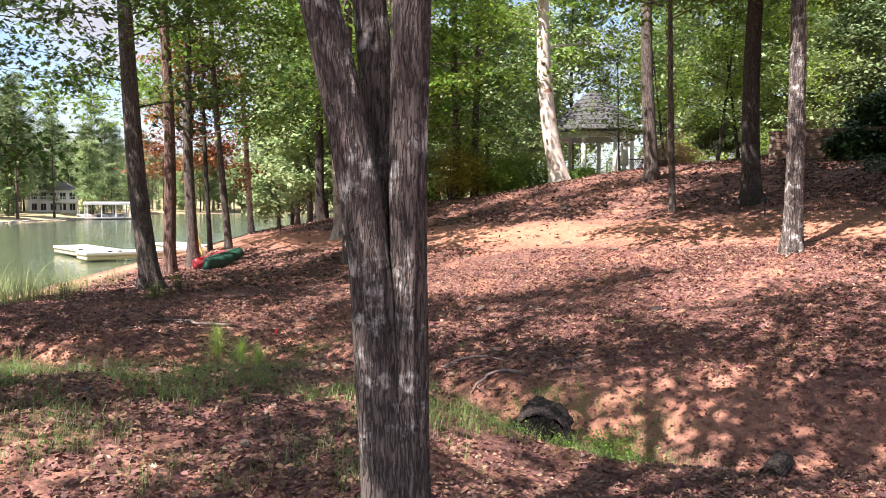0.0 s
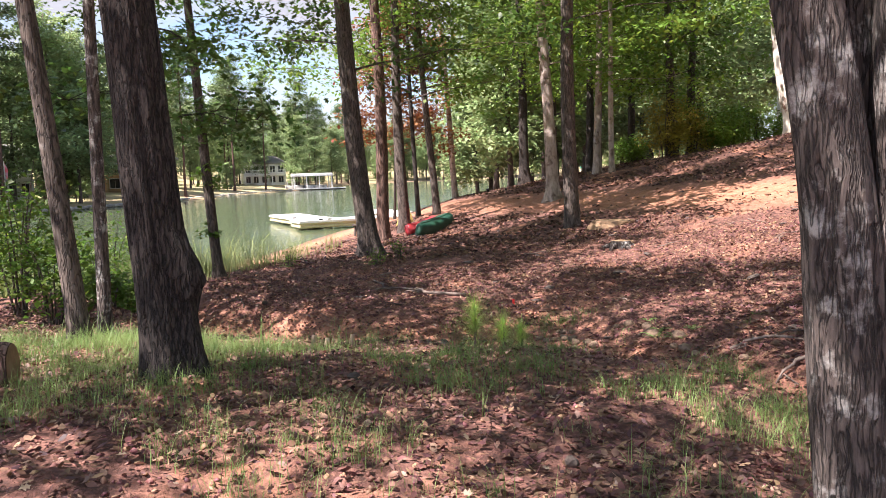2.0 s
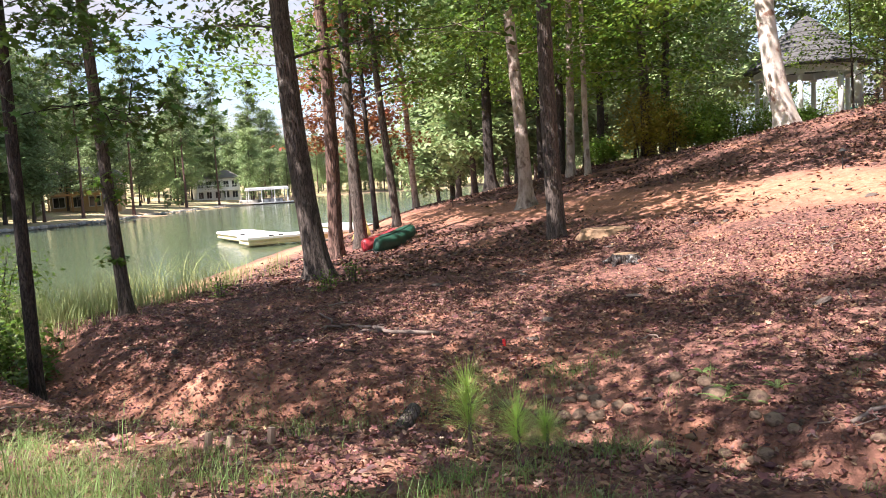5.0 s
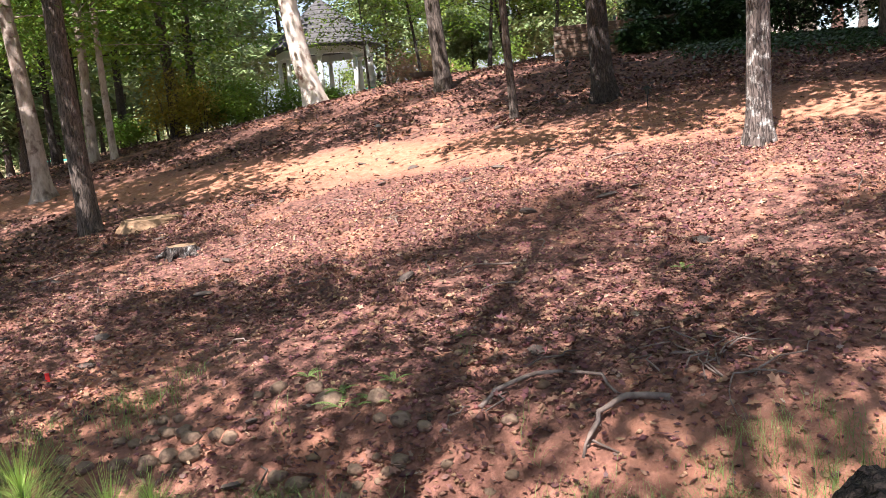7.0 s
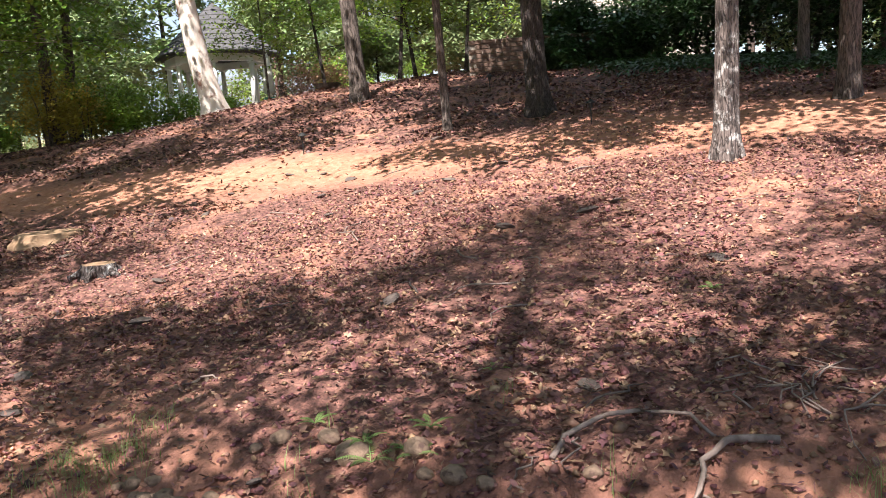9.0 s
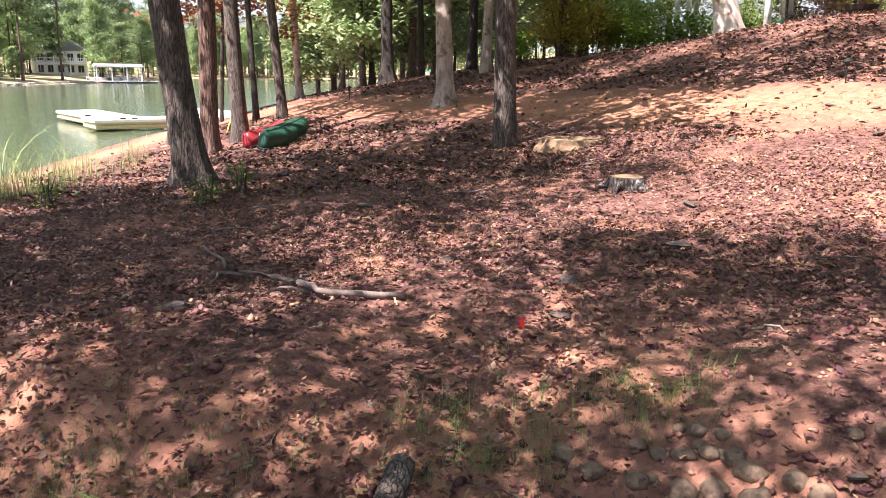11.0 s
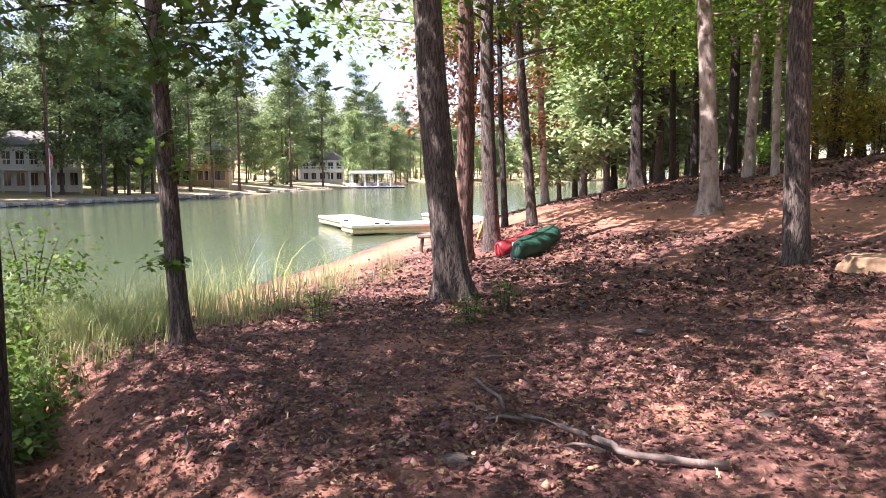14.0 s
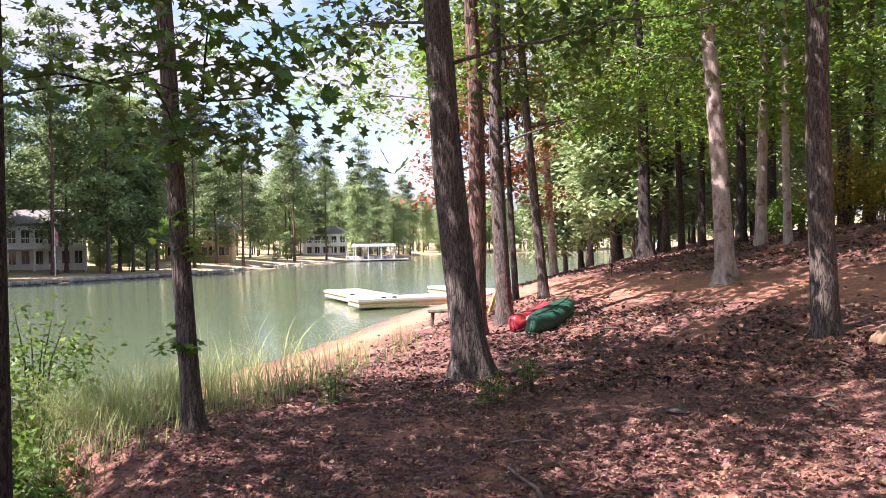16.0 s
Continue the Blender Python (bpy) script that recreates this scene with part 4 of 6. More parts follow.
boathouse((-69.0, 173.0, WATER), "open boathouse with flat light metal roof on posts", 9.2, 6, M_METALROOF, 3.2)
boat((-68.5, 173.2, WATER), "dark and white pontoon boat under a roof", 6.0, facing(-69, 173) + 10)
boat((-72.5, 171.3, WATER), "small moored boat beside the boathouse", 4.5, facing(-69, 173) + 4)
boathouse((-13.0, 375.0, WATER), "far boathouse with teal canopy", 9.0, 6, M_TEAL, 3.4)
fp = thing("flagpole", (-67.0, 77.2, gz(-67.0, 77.2)), "white flagpole with a hanging flag on the far lawn", "flagpole")
part("pole", Shape().tube([(0, 0, -0.2), (0, 0, 5.2)], [0.06, 0.04], 8), M_WHITE, fp)
part("flag", Shape().add([(0.03, 0, 5.0), (0.35, 0.1, 4.3), (0.42, -0.05, 3.3), (0.1, 0.02, 3.2), (0.05, 0.02, 5.0), (0.37, 0.12, 4.3), (0.44, -0.03, 3.3), (0.12, 0.04, 3.2)], [(0, 1, 2, 3), (7, 6, 5, 4), (0, 4, 5, 1), (1, 5, 6, 2), (2, 6, 7, 3), (3, 7, 4, 0)]), M_FLAG, fp)


def pebble(rng, r, flat=0.65, seg=10, rings=7):
    """A worn stone: lumpy, flattened, rounded."""
    sh, ph = Shape(), Vector(rng.uniform(0, 50, 3))
    ax = rng.uniform(0.8, 1.25), rng.uniform(0.75, 1.1)
    for i in range(rings):
        th = math.pi * i / (rings - 1)
        for j in range(seg):
            w = 2 * math.pi * j / seg
            d = Vector((math.sin(th) * math.cos(w), math.sin(th) * math.sin(w), math.cos(th)))
            k = r * (1 + 0.32 * noise.noise(d * 1.3 + ph) + 0.12 * noise.noise(d * 3.1 + ph))
            sh.v.append((d.x * k * ax[0], d.y * k * ax[1], d.z * k * flat))
    for i in range(rings - 1):
        for j in range(seg):
            q = (j + 1) % seg
            sh.f.append((i * seg + j, (i + 1) * seg + j, (i + 1) * seg + q, i * seg + q))
    return sh


# seawall stones along the far shore
rng = np.random.default_rng(21)
wall = Shape()
for az in np.arange(20, 50, 0.16):
    x, y = far_point(az, -0.2 + rng.uniform(-0.25, 0.25))
    k = len(wall.v)
    s = pebble(rng, rng.uniform(0.22, 0.42), 0.7, 6, 4)
    wall.add([(v[0] + x, v[1] + y, v[2] + WATER + 0.2) for v in s.v], s.f)
tagged(new("seawall_stones", wall.mesh("seawall_stones", M_STONEWALL)), "pale rubble stones lining the far shore", "seawall", kind="stuff")


# ---- dock ----
def dock():
    ob = thing("dock", (-17.6, 42.0, WATER), "white-decked floating dock with two fingers and yellowish sides", "dock", "", 37.7)
    # local x runs along the shore walkway, local y out over the lake
    for name, cx, cy, w, l in (("walkway", 4.0, 0.95, 9.2, 1.9), ("finger", 0.95, 5.6, 1.9, 7.6), ("finger", 7.0, 5.6, 1.7, 7.6)):
        p = part(name, Shape().box((0, 0, 0.28), (w - 0.1, l - 0.1, 0.36)), M_FASCIA, ob, at=(cx, cy, 0))
        n = int((w if w > l else l) / 0.3)
        for i in range(n):
            o = ((i + 0.5) / n - 0.5)
            part("deck_board", Shape().box((0, 0, 0), (w / n - 0.012, l, 0.05) if w > l else (w, l / n - 0.012, 0.05)), M_DECK, p, at=(o * w, 0, 0.49) if w > l else (0, o * l, 0.49))
        for z in (0.2, 0.38):
            part("side_board", Shape().box((0, 0, z), (w + 0.02, l + 0.02, 0.13), 0, 0.02), M_FASCIA, p)
        part("edge_rail", Shape().box((0, -l / 2 - 0.02, 0.44), (w + 0.06, 0.06, 0.1)).box((-w / 2 - 0.02, 0, 0.44), (0.06, l + 0.06, 0.1)), M_WHITE, p)
    for x, y in ((0.6, -0.06), (1.1, -0.06), (-0.06, 3.0)):
        part("cleat", Shape().box((0, 0, 0), (0.26, 0.07, 0.07), 0, 0.02), M_DARKMETAL, ob, at=(x, y + 0.15, 0.55))


dock()


# ---- canoes ----
def canoe(at, rz, tilt, pitch, label, mat, length, marks):
    ob = new("canoe")
    ob.matrix_basis = pose(*at, pitch, tilt, rz)
    tagged(ob, label, "canoe", "overturned canoes")
    n, m = 30, 15
    beam = lambda u: 0.31 * max(0.0, 1 - abs(u) ** 3.2) ** 0.75 + 0.012
    outer = Shape()
    for t in range(n + 1):
        u = -1 + 2 * t / n
        depth = 0.31 + 0.1 * abs(u) ** 4
        for j in range(m):
            a = math.pi * j / (m - 1)
            x = -math.copysign(abs(math.cos(a)) ** 0.62, math.cos(a)) * beam(u)
            z = abs(math.sin(a)) ** 0.5 * depth * (1 - 0.3 * abs(u) ** 10)
            outer.v.append((x, u * length / 2 * (1 - 0.05 * math.sin(a) * abs(u) ** 8), z))
    for t in range(n):
        for j in range(m - 1):
            outer.f.append((t * m + j, t * m + j + 1, (t + 1) * m + j + 1, (t + 1) * m + j))
    hull = part("hull", outer, mat, ob, smooth=True)
    sol = hull.modifiers.new("thickness", "SOLIDIFY")
    sol.thickness = 0.02
    for s in (-1, 1):
        pts = [(s * beam(-1 + 2 * t / n), (-1 + 2 * t / n) * length / 2, 0.005) for t in range(n + 1)]
        part("gunwale", Shape().tube(pts, [0.022] * len(pts), 6), M_DARKMETAL, ob, smooth=True)
    part("keel_strip", Shape().tube([(0, (-0.9 + 1.8 * t / 12) * length / 2, 0.315 + 0.07 * abs(-0.9 + 1.8 * t / 12) ** 3) for t in range(13)], [0.012] * 13, 5), mat, ob)
    if marks:
        for k in range(4):
            part("lettering_bar", Shape().box((0, 0, 0), (0.012, 0.05, 0.07)), M_WHITE, ob, at=(-0.3, -length / 2 + 0.75 + 0.07 * k, 0.16))
    return ob


canoe((-6.98, 25.75, gz(-6.98, 25.75) + 0.02), -4.5, 8, 3.0, "green canoe lying upside down in the leaves", M_GREENHULL, 3.4, True)
canoe((-7.4, 26.0, gz(-7.4, 26.0) + 0.0), -7, -18, 3.0, "red canoe lying upside down beside a green one", M_REDHULL, 2.7, False)

# timber bracket and low bench near the shore
br = thing("timber_bracket", on(-9.2, 29.3), "yellow timber boat bracket leaning at the shore", "bracket")
for a, b in (((0, 0, 0), (0.3, 0.1, 0.95)), ((0.62, 0, 0), (0.3, 0.1, 0.95)), ((0.14, 0.0, 0.42), (0.5, 0.05, 0.42))):
    part("beam", Shape().tube([a, b], [0.055, 0.055], 4), M_YELLOW, br)
be = thing("low_bench", on(-10.2, 28.7), "low weathered dark plank bench on the sand", "bench", "", 20)
for k in range(3):
    part("plank", Shape().box((0, 0, 0), (1.0, 0.16, 0.045), 0, 0.01), M_DARKWOOD, be, at=(0, -0.19 + 0.19 * k, 0.38))
for sx in (-0.36, 0.36):
    for sy in (-0.16, 0.16):
        part("leg", Shape().tube([(sx * 1.15, sy * 1.2, 0), (sx, sy, 0.36)], [0.045, 0.04], 6), M_DARKWOOD, be)
    part("brace", Shape().box((sx, 0, 0.22), (0.05, 0.42, 0.06)), M_DARKWOOD, be)


def path_lamp(x, y):
    ob = thing("path_lamp", on(x, y, 0.0), "small black path lamp stuck in the ground", "lamp", "path lamps")
    part("stake", Shape().tube([(0, 0, -0.1), (0, 0, 0.3)], [0.012, 0.012], 6), M_DARKMETAL, ob)
    part("lantern", Shape().tube([(0, 0, 0.28), (0, 0, 0.36)], [0.035, 0.04], 10), M_DARKMETAL, ob)
    part("cap", Shape().tube([(0, 0, 0.36), (0, 0, 0.375), (0, 0, 0.42)], [0.085, 0.08, 0.02], 12), M_DARKMETAL, ob)


for x, y in ((-6.1, 31.0), (6.75, 16.8), (3.2, 20.9), (8.9, 22.6)):
    path_lamp(x, y)


# ---- gazebo and hilltop ----
def gazebo():
    cx, cy, fz = 7.85, 40.2, 3.3
    base = gz(cx, cy)
    ob = thing("gazebo", (cx, cy, base), "octagonal gazebo with dark shingle roof and cream columns", "gazebo")
    up = fz - base
    ring = lambda r, z: [(r * math.cos(math.pi / 8 + k * math.pi / 4), r * math.sin(math.pi / 8 + k * math.pi / 4), z) for k in range(8)]
    ob.scale = (0.85, 0.85, 0.93)
    part("plinth", Shape().add(ring(2.7, -0.4) + ring(2.7, up), [tuple(range(7, -1, -1)), tuple(range(8, 16))] + [(k, (k + 1) % 8, 8 + (k + 1) % 8, 8 + k) for k in range(8)]), M_STONEWALL, ob)
    part("frieze", Shape().add(ring(2.5, up + 2.0) + ring(2.5, up + 2.4) + ring(2.2, up + 2.0) + ring(2.2, up + 2.4),
                               [(k, (k + 1) % 8, 8 + (k + 1) % 8, 8 + k) for k in range(8)] + [(16 + (k + 1) % 8, 16 + k, 24 + k, 24 + (k + 1) % 8) for k in range(8)] + [((k + 1) % 8, k, 16 + k, 16 + (k + 1) % 8) for k in range(8)]), M_WHITE, ob)
    for k in range(8):
        x, y, _ = ring(2.35, 0)[k]
        col = part("column", Shape().tube([(0, 0, 0), (0, 0, 1.0), (0, 0, 2.0)], [0.13, 0.125, 0.105], 14), M_WHITE, ob, at=(x, y, up), smooth=True)
        part("capital", Shape().box((0, 0, 1.96), (0.32, 0.32, 0.1), 0, 0.02), M_WHITE, col)
        part("foot", Shape().box((0, 0, 0.06), (0.34, 0.34, 0.12), 0, 0.02), M_WHITE, col)
    roof = part("roof", Shape().add(ring(3.0, up + 2.38) + ring(1.55, up + 3.55) + ring(0.25, up + 4.55) + [(0, 0, up + 4.75)] + ring(2.95, up + 2.3),
                                    [(k, (k + 1) % 8, 8 + (k + 1) % 8, 8 + k) for k in range(8)] + [(8 + k, 8 + (k + 1) % 8, 16 + (k + 1) % 8, 16 + k) for k in range(8)] + [(16 + k, 16 + (k + 1) % 8, 24) for k in range(8)] + [((k + 1) % 8, k, 25 + k, 25 + (k + 1) % 8) for k in range(8)] + [tuple(25 + k for k in range(7, -1, -1))]), M_ROOF, ob)
    for lev in range(9):
        q0, q1 = lev / 9, (lev + 1) / 9
        for k in range(8):
            a0, a1 = math.pi / 8 + k * math.pi / 4, math.pi / 8 + (k + 1) * math.pi / 4
            lift = lambda q: 2.38 + up + (1.17 * q / 0.525 if q < 0.525 else 1.17 + (q - 0.525) / 0.475 * 1.0)
            rq = lambda q: 3.0 - 1.45 * q / 0.525 if q < 0.525 else 1.55 - 1.3 * (q - 0.525) / 0.475
            p = [(rq(q) * math.cos(a), rq(q) * math.sin(a), lift(q) + o) for q, a, o in ((q0, a0, 0.05), (q0, a1, 0.05), (q1, a1, 0.012), (q1, a0, 0.012))]
            low = [(x, y, z - 0.04) for x, y, z in p[:2]]
            part("shingle_course", Shape().add(p + low, [(0, 1, 2, 3), (4, 5, 1, 0)]), M_ROOF, roof)
    lat = part("lattice_panel", Shape().box((0, 0, 0.02), (1.0, 0.05, 0.06)), M_DARKWOOD, ob, at=(1.9, -2.6, up))
    part("top_rail", Shape().box((0, 0, 0.83), (1.0, 0.05, 0.06)), M_DARKWOOD, lat)
    for k in range(8):
        for s in (-1, 1):
            part("slat", Shape().tube([(-0.5 + 0.125 * k, 0.02 * s, 0.02 if s > 0 else 0.82), (min(0.5, -0.5 + 0.125 * k + 0.6), 0.02 * s, 0.82 if s > 0 else 0.02)], [0.014, 0.014], 4), M_DARKWOOD, lat)
    return fz


GZ = gazebo()
um = thing("patio_umbrella", (8.6, 36.6, gz(8.6, 36.6)), "closed white patio umbrella in a green base", "umbrella")
uz = max(0.0, 3.1 - gz(8.6, 36.6))
part("pole", Shape().tube([(0, 0, 0), (0, 0, uz + 2.2)], [0.025, 0.02], 8), M_WHITE, um)
part("canopy", Shape().tube([(0, 0, uz + 0.55), (0, 0, uz + 0.7), (0, 0, uz + 1.4), (0, 0, uz + 2.15)], [0.2, 0.22, 0.17, 0.03], 12), M_WHITE, um, smooth=True)
part("base", Shape().tube([(0, 0, 0), (0, 0, uz + 0.2), (0, 0, uz + 0.4)], [0.3, 0.32, 0.2], 12), M_TEAL, um)
fp2 = thing("fire_bowl", (9.4, 33.0, gz(9.4, 33.0)), "low rusty round fire bowl on the hilltop", "fire pit")
part("bowl", Shape().tube([(0, 0, 0.12), (0, 0, 0.25), (0, 0, 0.4)], [0.2, 0.42, 0.5], 16), M_DARKWOOD, fp2)
for k in range(3):
    part("leg", Shape().tube([(0.3 * math.cos(k * 2.1), 0.3 * math.sin(k * 2.1), 0), (0.26 * math.cos(k * 2.1), 0.26 * math.sin(k * 2.1), 0.2)], [0.03, 0.03], 5), M_DARKMETAL, fp2)


def bush(name, at, label, seed, w, h, mat, leaf=0.1, n=90, per=26, group="", stems=6, lobed=False):
    rg = np.random.default_rng(seed)
    ob = thing(name, at, label, "bush", group)
    cs = []
    for i in range(stems):
        a = i * 2.4
        r = w * rg.uniform(0.2, 0.75)
        tip = Vector((r * math.cos(a), r * math.sin(a), h * rg.uniform(0.6, 1.0)))
        sh = Shape().tube([(0.06 * math.cos(a), 0.06 * math.sin(a), -0.05), tip * 0.5 + Vector((0, 0, h * 0.12)), tip], [0.008 + 0.005 * h, 0.006 + 0.003 * h, 0.003], 5, caps=False)
        part("stem", sh, M_OAKBARK, ob)
    for _ in range(n):
        d = Vector(rg.normal(0, 1, 3)).normalized() * rg.uniform(0.45, 1.0)
        k = 1 + 0.35 * noise.noise(d * 1.7 + Vector((seed, 0, 0)))
        cs.append((d.x * w * k, d.y * w * k, h * (0.52 + 0.46 * d.z * k)))
    v, f, k = leaf_cloud(cs, per, 0.16 * w + 0.04, leaf, rg, lobed, 0.8)
    v[:, 2] = np.maximum(v[:, 2], 0.01)
    part("foliage", quick_mesh("foliage", v, f, k, mat), None, ob)
    return ob


tree("dogwood_tree", on(8.1, 35.3), "thin light-leaved young tree before the gazebo", 372, height=6.4, r0=0.055, lean=(-0.03, 0.0), start=1.6, reach=2.0, count=22, leaf=0.13, per=20, spread=0.34, leafmat=M_LEAFLIGHT, barkmat=M_GREYBARK, seg=10, rings=14, group="brow trees")
# shrubs round the gazebo, below the pale tree, and on the hill's brow
for i, (x, y, w, h, m) in enumerate([(0.6, 36.0, 1.0, 2.6, M_LEAFYELLOW), (1.7, 35.2, 0.9, 2.0, M_LEAFYELLOW), (3.0, 34.6, 0.8, 1.5, M_LEAFLIGHT), (2.2, 36.0, 1.2, 2.6, M_LEAFLIGHT), (1.2, 38.0, 1.2, 3.2, M_LEAFYELLOW), (3.3, 36.8, 1.1, 2.2, M_LEAF), (4.3, 37.4, 1.2, 2.1, M_LEAFLIGHT),
                                     (5.6, 37.8, 1.0, 1.6, M_LEAF), (7.0, 43.5, 1.6, 3.0, M_LEAFLIGHT), (4.6, 44, 1.8, 3.4, M_LEAF), (9.4, 44, 1.6, 2.8, M_LEAFLIGHT), (12.5, 38, 1.4, 2.0, M_LEAFLIGHT), (15, 38, 1.8, 2.4, M_LEAF),
                                     (6.9, 37.0, 0.7, 1.1, M_LEAF), (-0.8, 38.0, 0.9, 1.2, M_LEAF)]):
    bush("shrub", on(x, y), "yellowing leafy shrub by the gazebo" if m is M_LEAFYELLOW else "green leafy shrub near the gazebo", 300 + i, w, h, m, leaf=0.13, n=80, group="gazebo shrubs")
bush("grass_clump", on(10.6, 36.5), "rust-orange ornamental grass clump on the hilltop", 330, 1.5, 1.6, M_ORANGEGRASS, leaf=0.14, n=110)
for i, (x, y, w, h) in enumerate([(16.5, 22.5, 2.0, 3.4), (17.0, 18.5, 2.4, 4.6), (16.0, 14.8, 2.2, 4.6), (18.5, 26, 2.0, 3.2), (15.2, 10.6, 2.2, 4.4), (19.5, 21, 3.0, 7.0), (14.2, 25.3, 1.1, 2.0), (18.5, 15.5, 3.0, 7.5), (17.5, 9.5, 3.0, 7.5), (18, 5, 3, 7), (13.9, 23.0, 0.9, 1.5), (12.6, 24.2, 0.6, 0.9)]):
    bush("evergreen_bush", on(x, y), "dense dark evergreen bush over ivy", 340 + i, w, h, M_IVY, leaf=0.17, n=190, per=44, group="evergreen bank")
for i, (x, y) in enumerate([(10.3, 29.4), (11.4, 30.2), (12.6, 29.0), (9.6, 33.5)]):
    tree("crape_tree", on(x, y), "small multi-limbed tree on the hill's brow", 360 + i, height=6.5, r0=0.07, lean=(0.12 * (-1) ** i, 0.02), start=1.5, reach=1.8, count=14, leaf=0.14, per=26, leafmat=M_LEAF if i % 2 else M_LEAFLIGHT, barkmat=M_DARKBARK, seg=10, rings=14, group="brow trees")
pb = tree("dwarf_pine", on(12.0, 34.0), "small dark rounded pine on the hilltop", 370, height=2.4, r0=0.06, start=0.8, reach=1.0, count=9, leaf=0.16, per=70, spread=0.2, leafmat=M_NEEDLE, barkmat=M_DARKBARK, seg=8, rings=10, group="brow trees")

# ivy on the bank
rg = np.random.default_rng(31)
ix, iy = rg.uniform(9.6, 19, 11000), rg.uniform(11.5, 23.5, 11000)
keep = rg.uniform(0, 1, 11000) < np.clip((ix + 0.5 * np.sin(iy * 1.3) - 10.2 - 0.2 * np.abs(iy - 18.5)) / 1.8, 0, 1) ** 1.5
ix, iy = ix[keep], iy[keep]
v, f, k = leaf_cloud(np.stack([ix, iy, ground_z(ix, iy) + 0.14], -1), 3, 0.08, 0.11, rg)
tagged(new("ivy", quick_mesh("ivy", v, f, k, M_IVY)), "dark green ivy covering the upper bank", "ivy", kind="stuff")
# ---- grasses, litter and small plants ----
def scatter_leaves(name, n, area, size, mat, seed, label, lobed=False, keep=None, narrow=1.0):
    """Fallen leaves lying on the ground in every direction, slightly curled."""
    rg = np.random.default_rng(seed)
    x, y = rg.uniform(area[0], area[1], n), rg.uniform(area[2], area[3], n)
    if keep is not None:
        m = rg.uniform(0, 1, n) < keep(x, y)
        x, y = x[m], y[m]
    n = len(x)
    z = rough_z(x, y) + rg.uniform(0.006, 0.035, n)
    s = size * rg.uniform(0.45, 1.35, n)
    az = rg.uniform(0, 2 * np.pi, n)
    tilt, roll = rg.normal(0, 0.34, n), rg.normal(0, 0.5, n)
    u = np.stack([np.cos(az) * np.cos(tilt), np.sin(az) * np.cos(tilt), np.sin(tilt)], -1)
    w = np.stack([-np.sin(az) * np.cos(roll), np.cos(az) * np.cos(roll), np.sin(roll)], -1)
    up = np.cross(u, w)
    if lobed:
        o = np.array([(-0.5, 0), (-0.3, 0.1), (-0.22, 0.3), (-0.05, 0.12), (0.12, 0.34), (0.22, 0.1), (0.5, 0.02), (0.22, -0.12), (0.1, -0.32), (-0.05, -0.12), (-0.24, -0.28), (-0.3, -0.08)])
    else:
        o = np.array([(-0.5, 0.02), (-0.1, 0.3), (0.2, 0.26), (0.5, -0.03), (0.15, -0.27), (-0.15, -0.3)])
    k = len(o)
    curl = (0.5 * np.abs(o[:, 1]) + 0.35 * o[:, 0] ** 2)[None, :, None] * rg.uniform(-0.5, 1.7, n)[:, None, None]
    wid = narrow * rg.uniform(0.4, 1.15, n)[:, None, None]
    vv = np.stack([x, y, z], -1)[:, None] + s[:, None, None] * (o[None, :, :1] * u[:, None] + o[None, :, 1:] * w[:, None] * wid + curl * up[:, None])
    return tagged(new(name, quick_mesh(name, vv.reshape(-1, 3), np.arange(n * k).reshape(n, k), k, mat)), label, "leaves", kind="stuff")


def litter_keep(x, y):
    path = np.abs((y - (21.0 - np.where(x > 1, 1.05, 1.25) * (x - 1))) / 1.45)
    s = (y - gully_y(x)) * 0.8
    k = np.where(path < 1.6, 0.05, 1.0) * np.where((x > 0.8) & (x < 3) & (y > 7.4) & (y < 9), 0.75, 1.0) * np.where(x - shore_x(y) < 3, 0.1, 1.0)
    patch = 0.62 + 0.5 * np.sin(x * 1.1 + 0.7 * np.sin(y * 0.8)) * np.sin(y * 1.3 + np.sin(x * 0.9))
    return k * np.clip(patch, 0.15, 1)


scatter_leaves("leaf_litter", 270000, (-10, 9, 2.2, 20), 0.05, M_LITTER, 51, "brown and purplish fallen leaves over red soil", keep=litter_keep)
scatter_leaves("leaf_litter", 90000, (-12, 15, 18, 40), 0.1, M_LITTER, 52, "brown fallen leaves over the slope", keep=litter_keep)
scatter_leaves("leaf_litter", 42000, (8.8, 16, 9, 21), 0.08, M_LITTER, 59, "brown fallen leaves over the upper bank", keep=litter_keep)
scatter_leaves("pine_straw", 26000, (-9, 8, 2.4, 17), 0.11, M_LITTER, 54, "thin brown pine needles and stalks on the ground", keep=litter_keep, narrow=0.07)
scatter_leaves("pale_leaves", 9000, (-9, 8, 2.5, 19), 0.056, M_PALELEAF, 53, "scattered pale dry oak leaves", lobed=True, keep=litter_keep)

scatter_leaves("fallen_oak_leaves", 6500, (-6, 5, 7.5, 14.5), 0.095, M_LITTER, 58, "curled brown oak leaves gathered in the wash", lobed=True, keep=litter_keep)


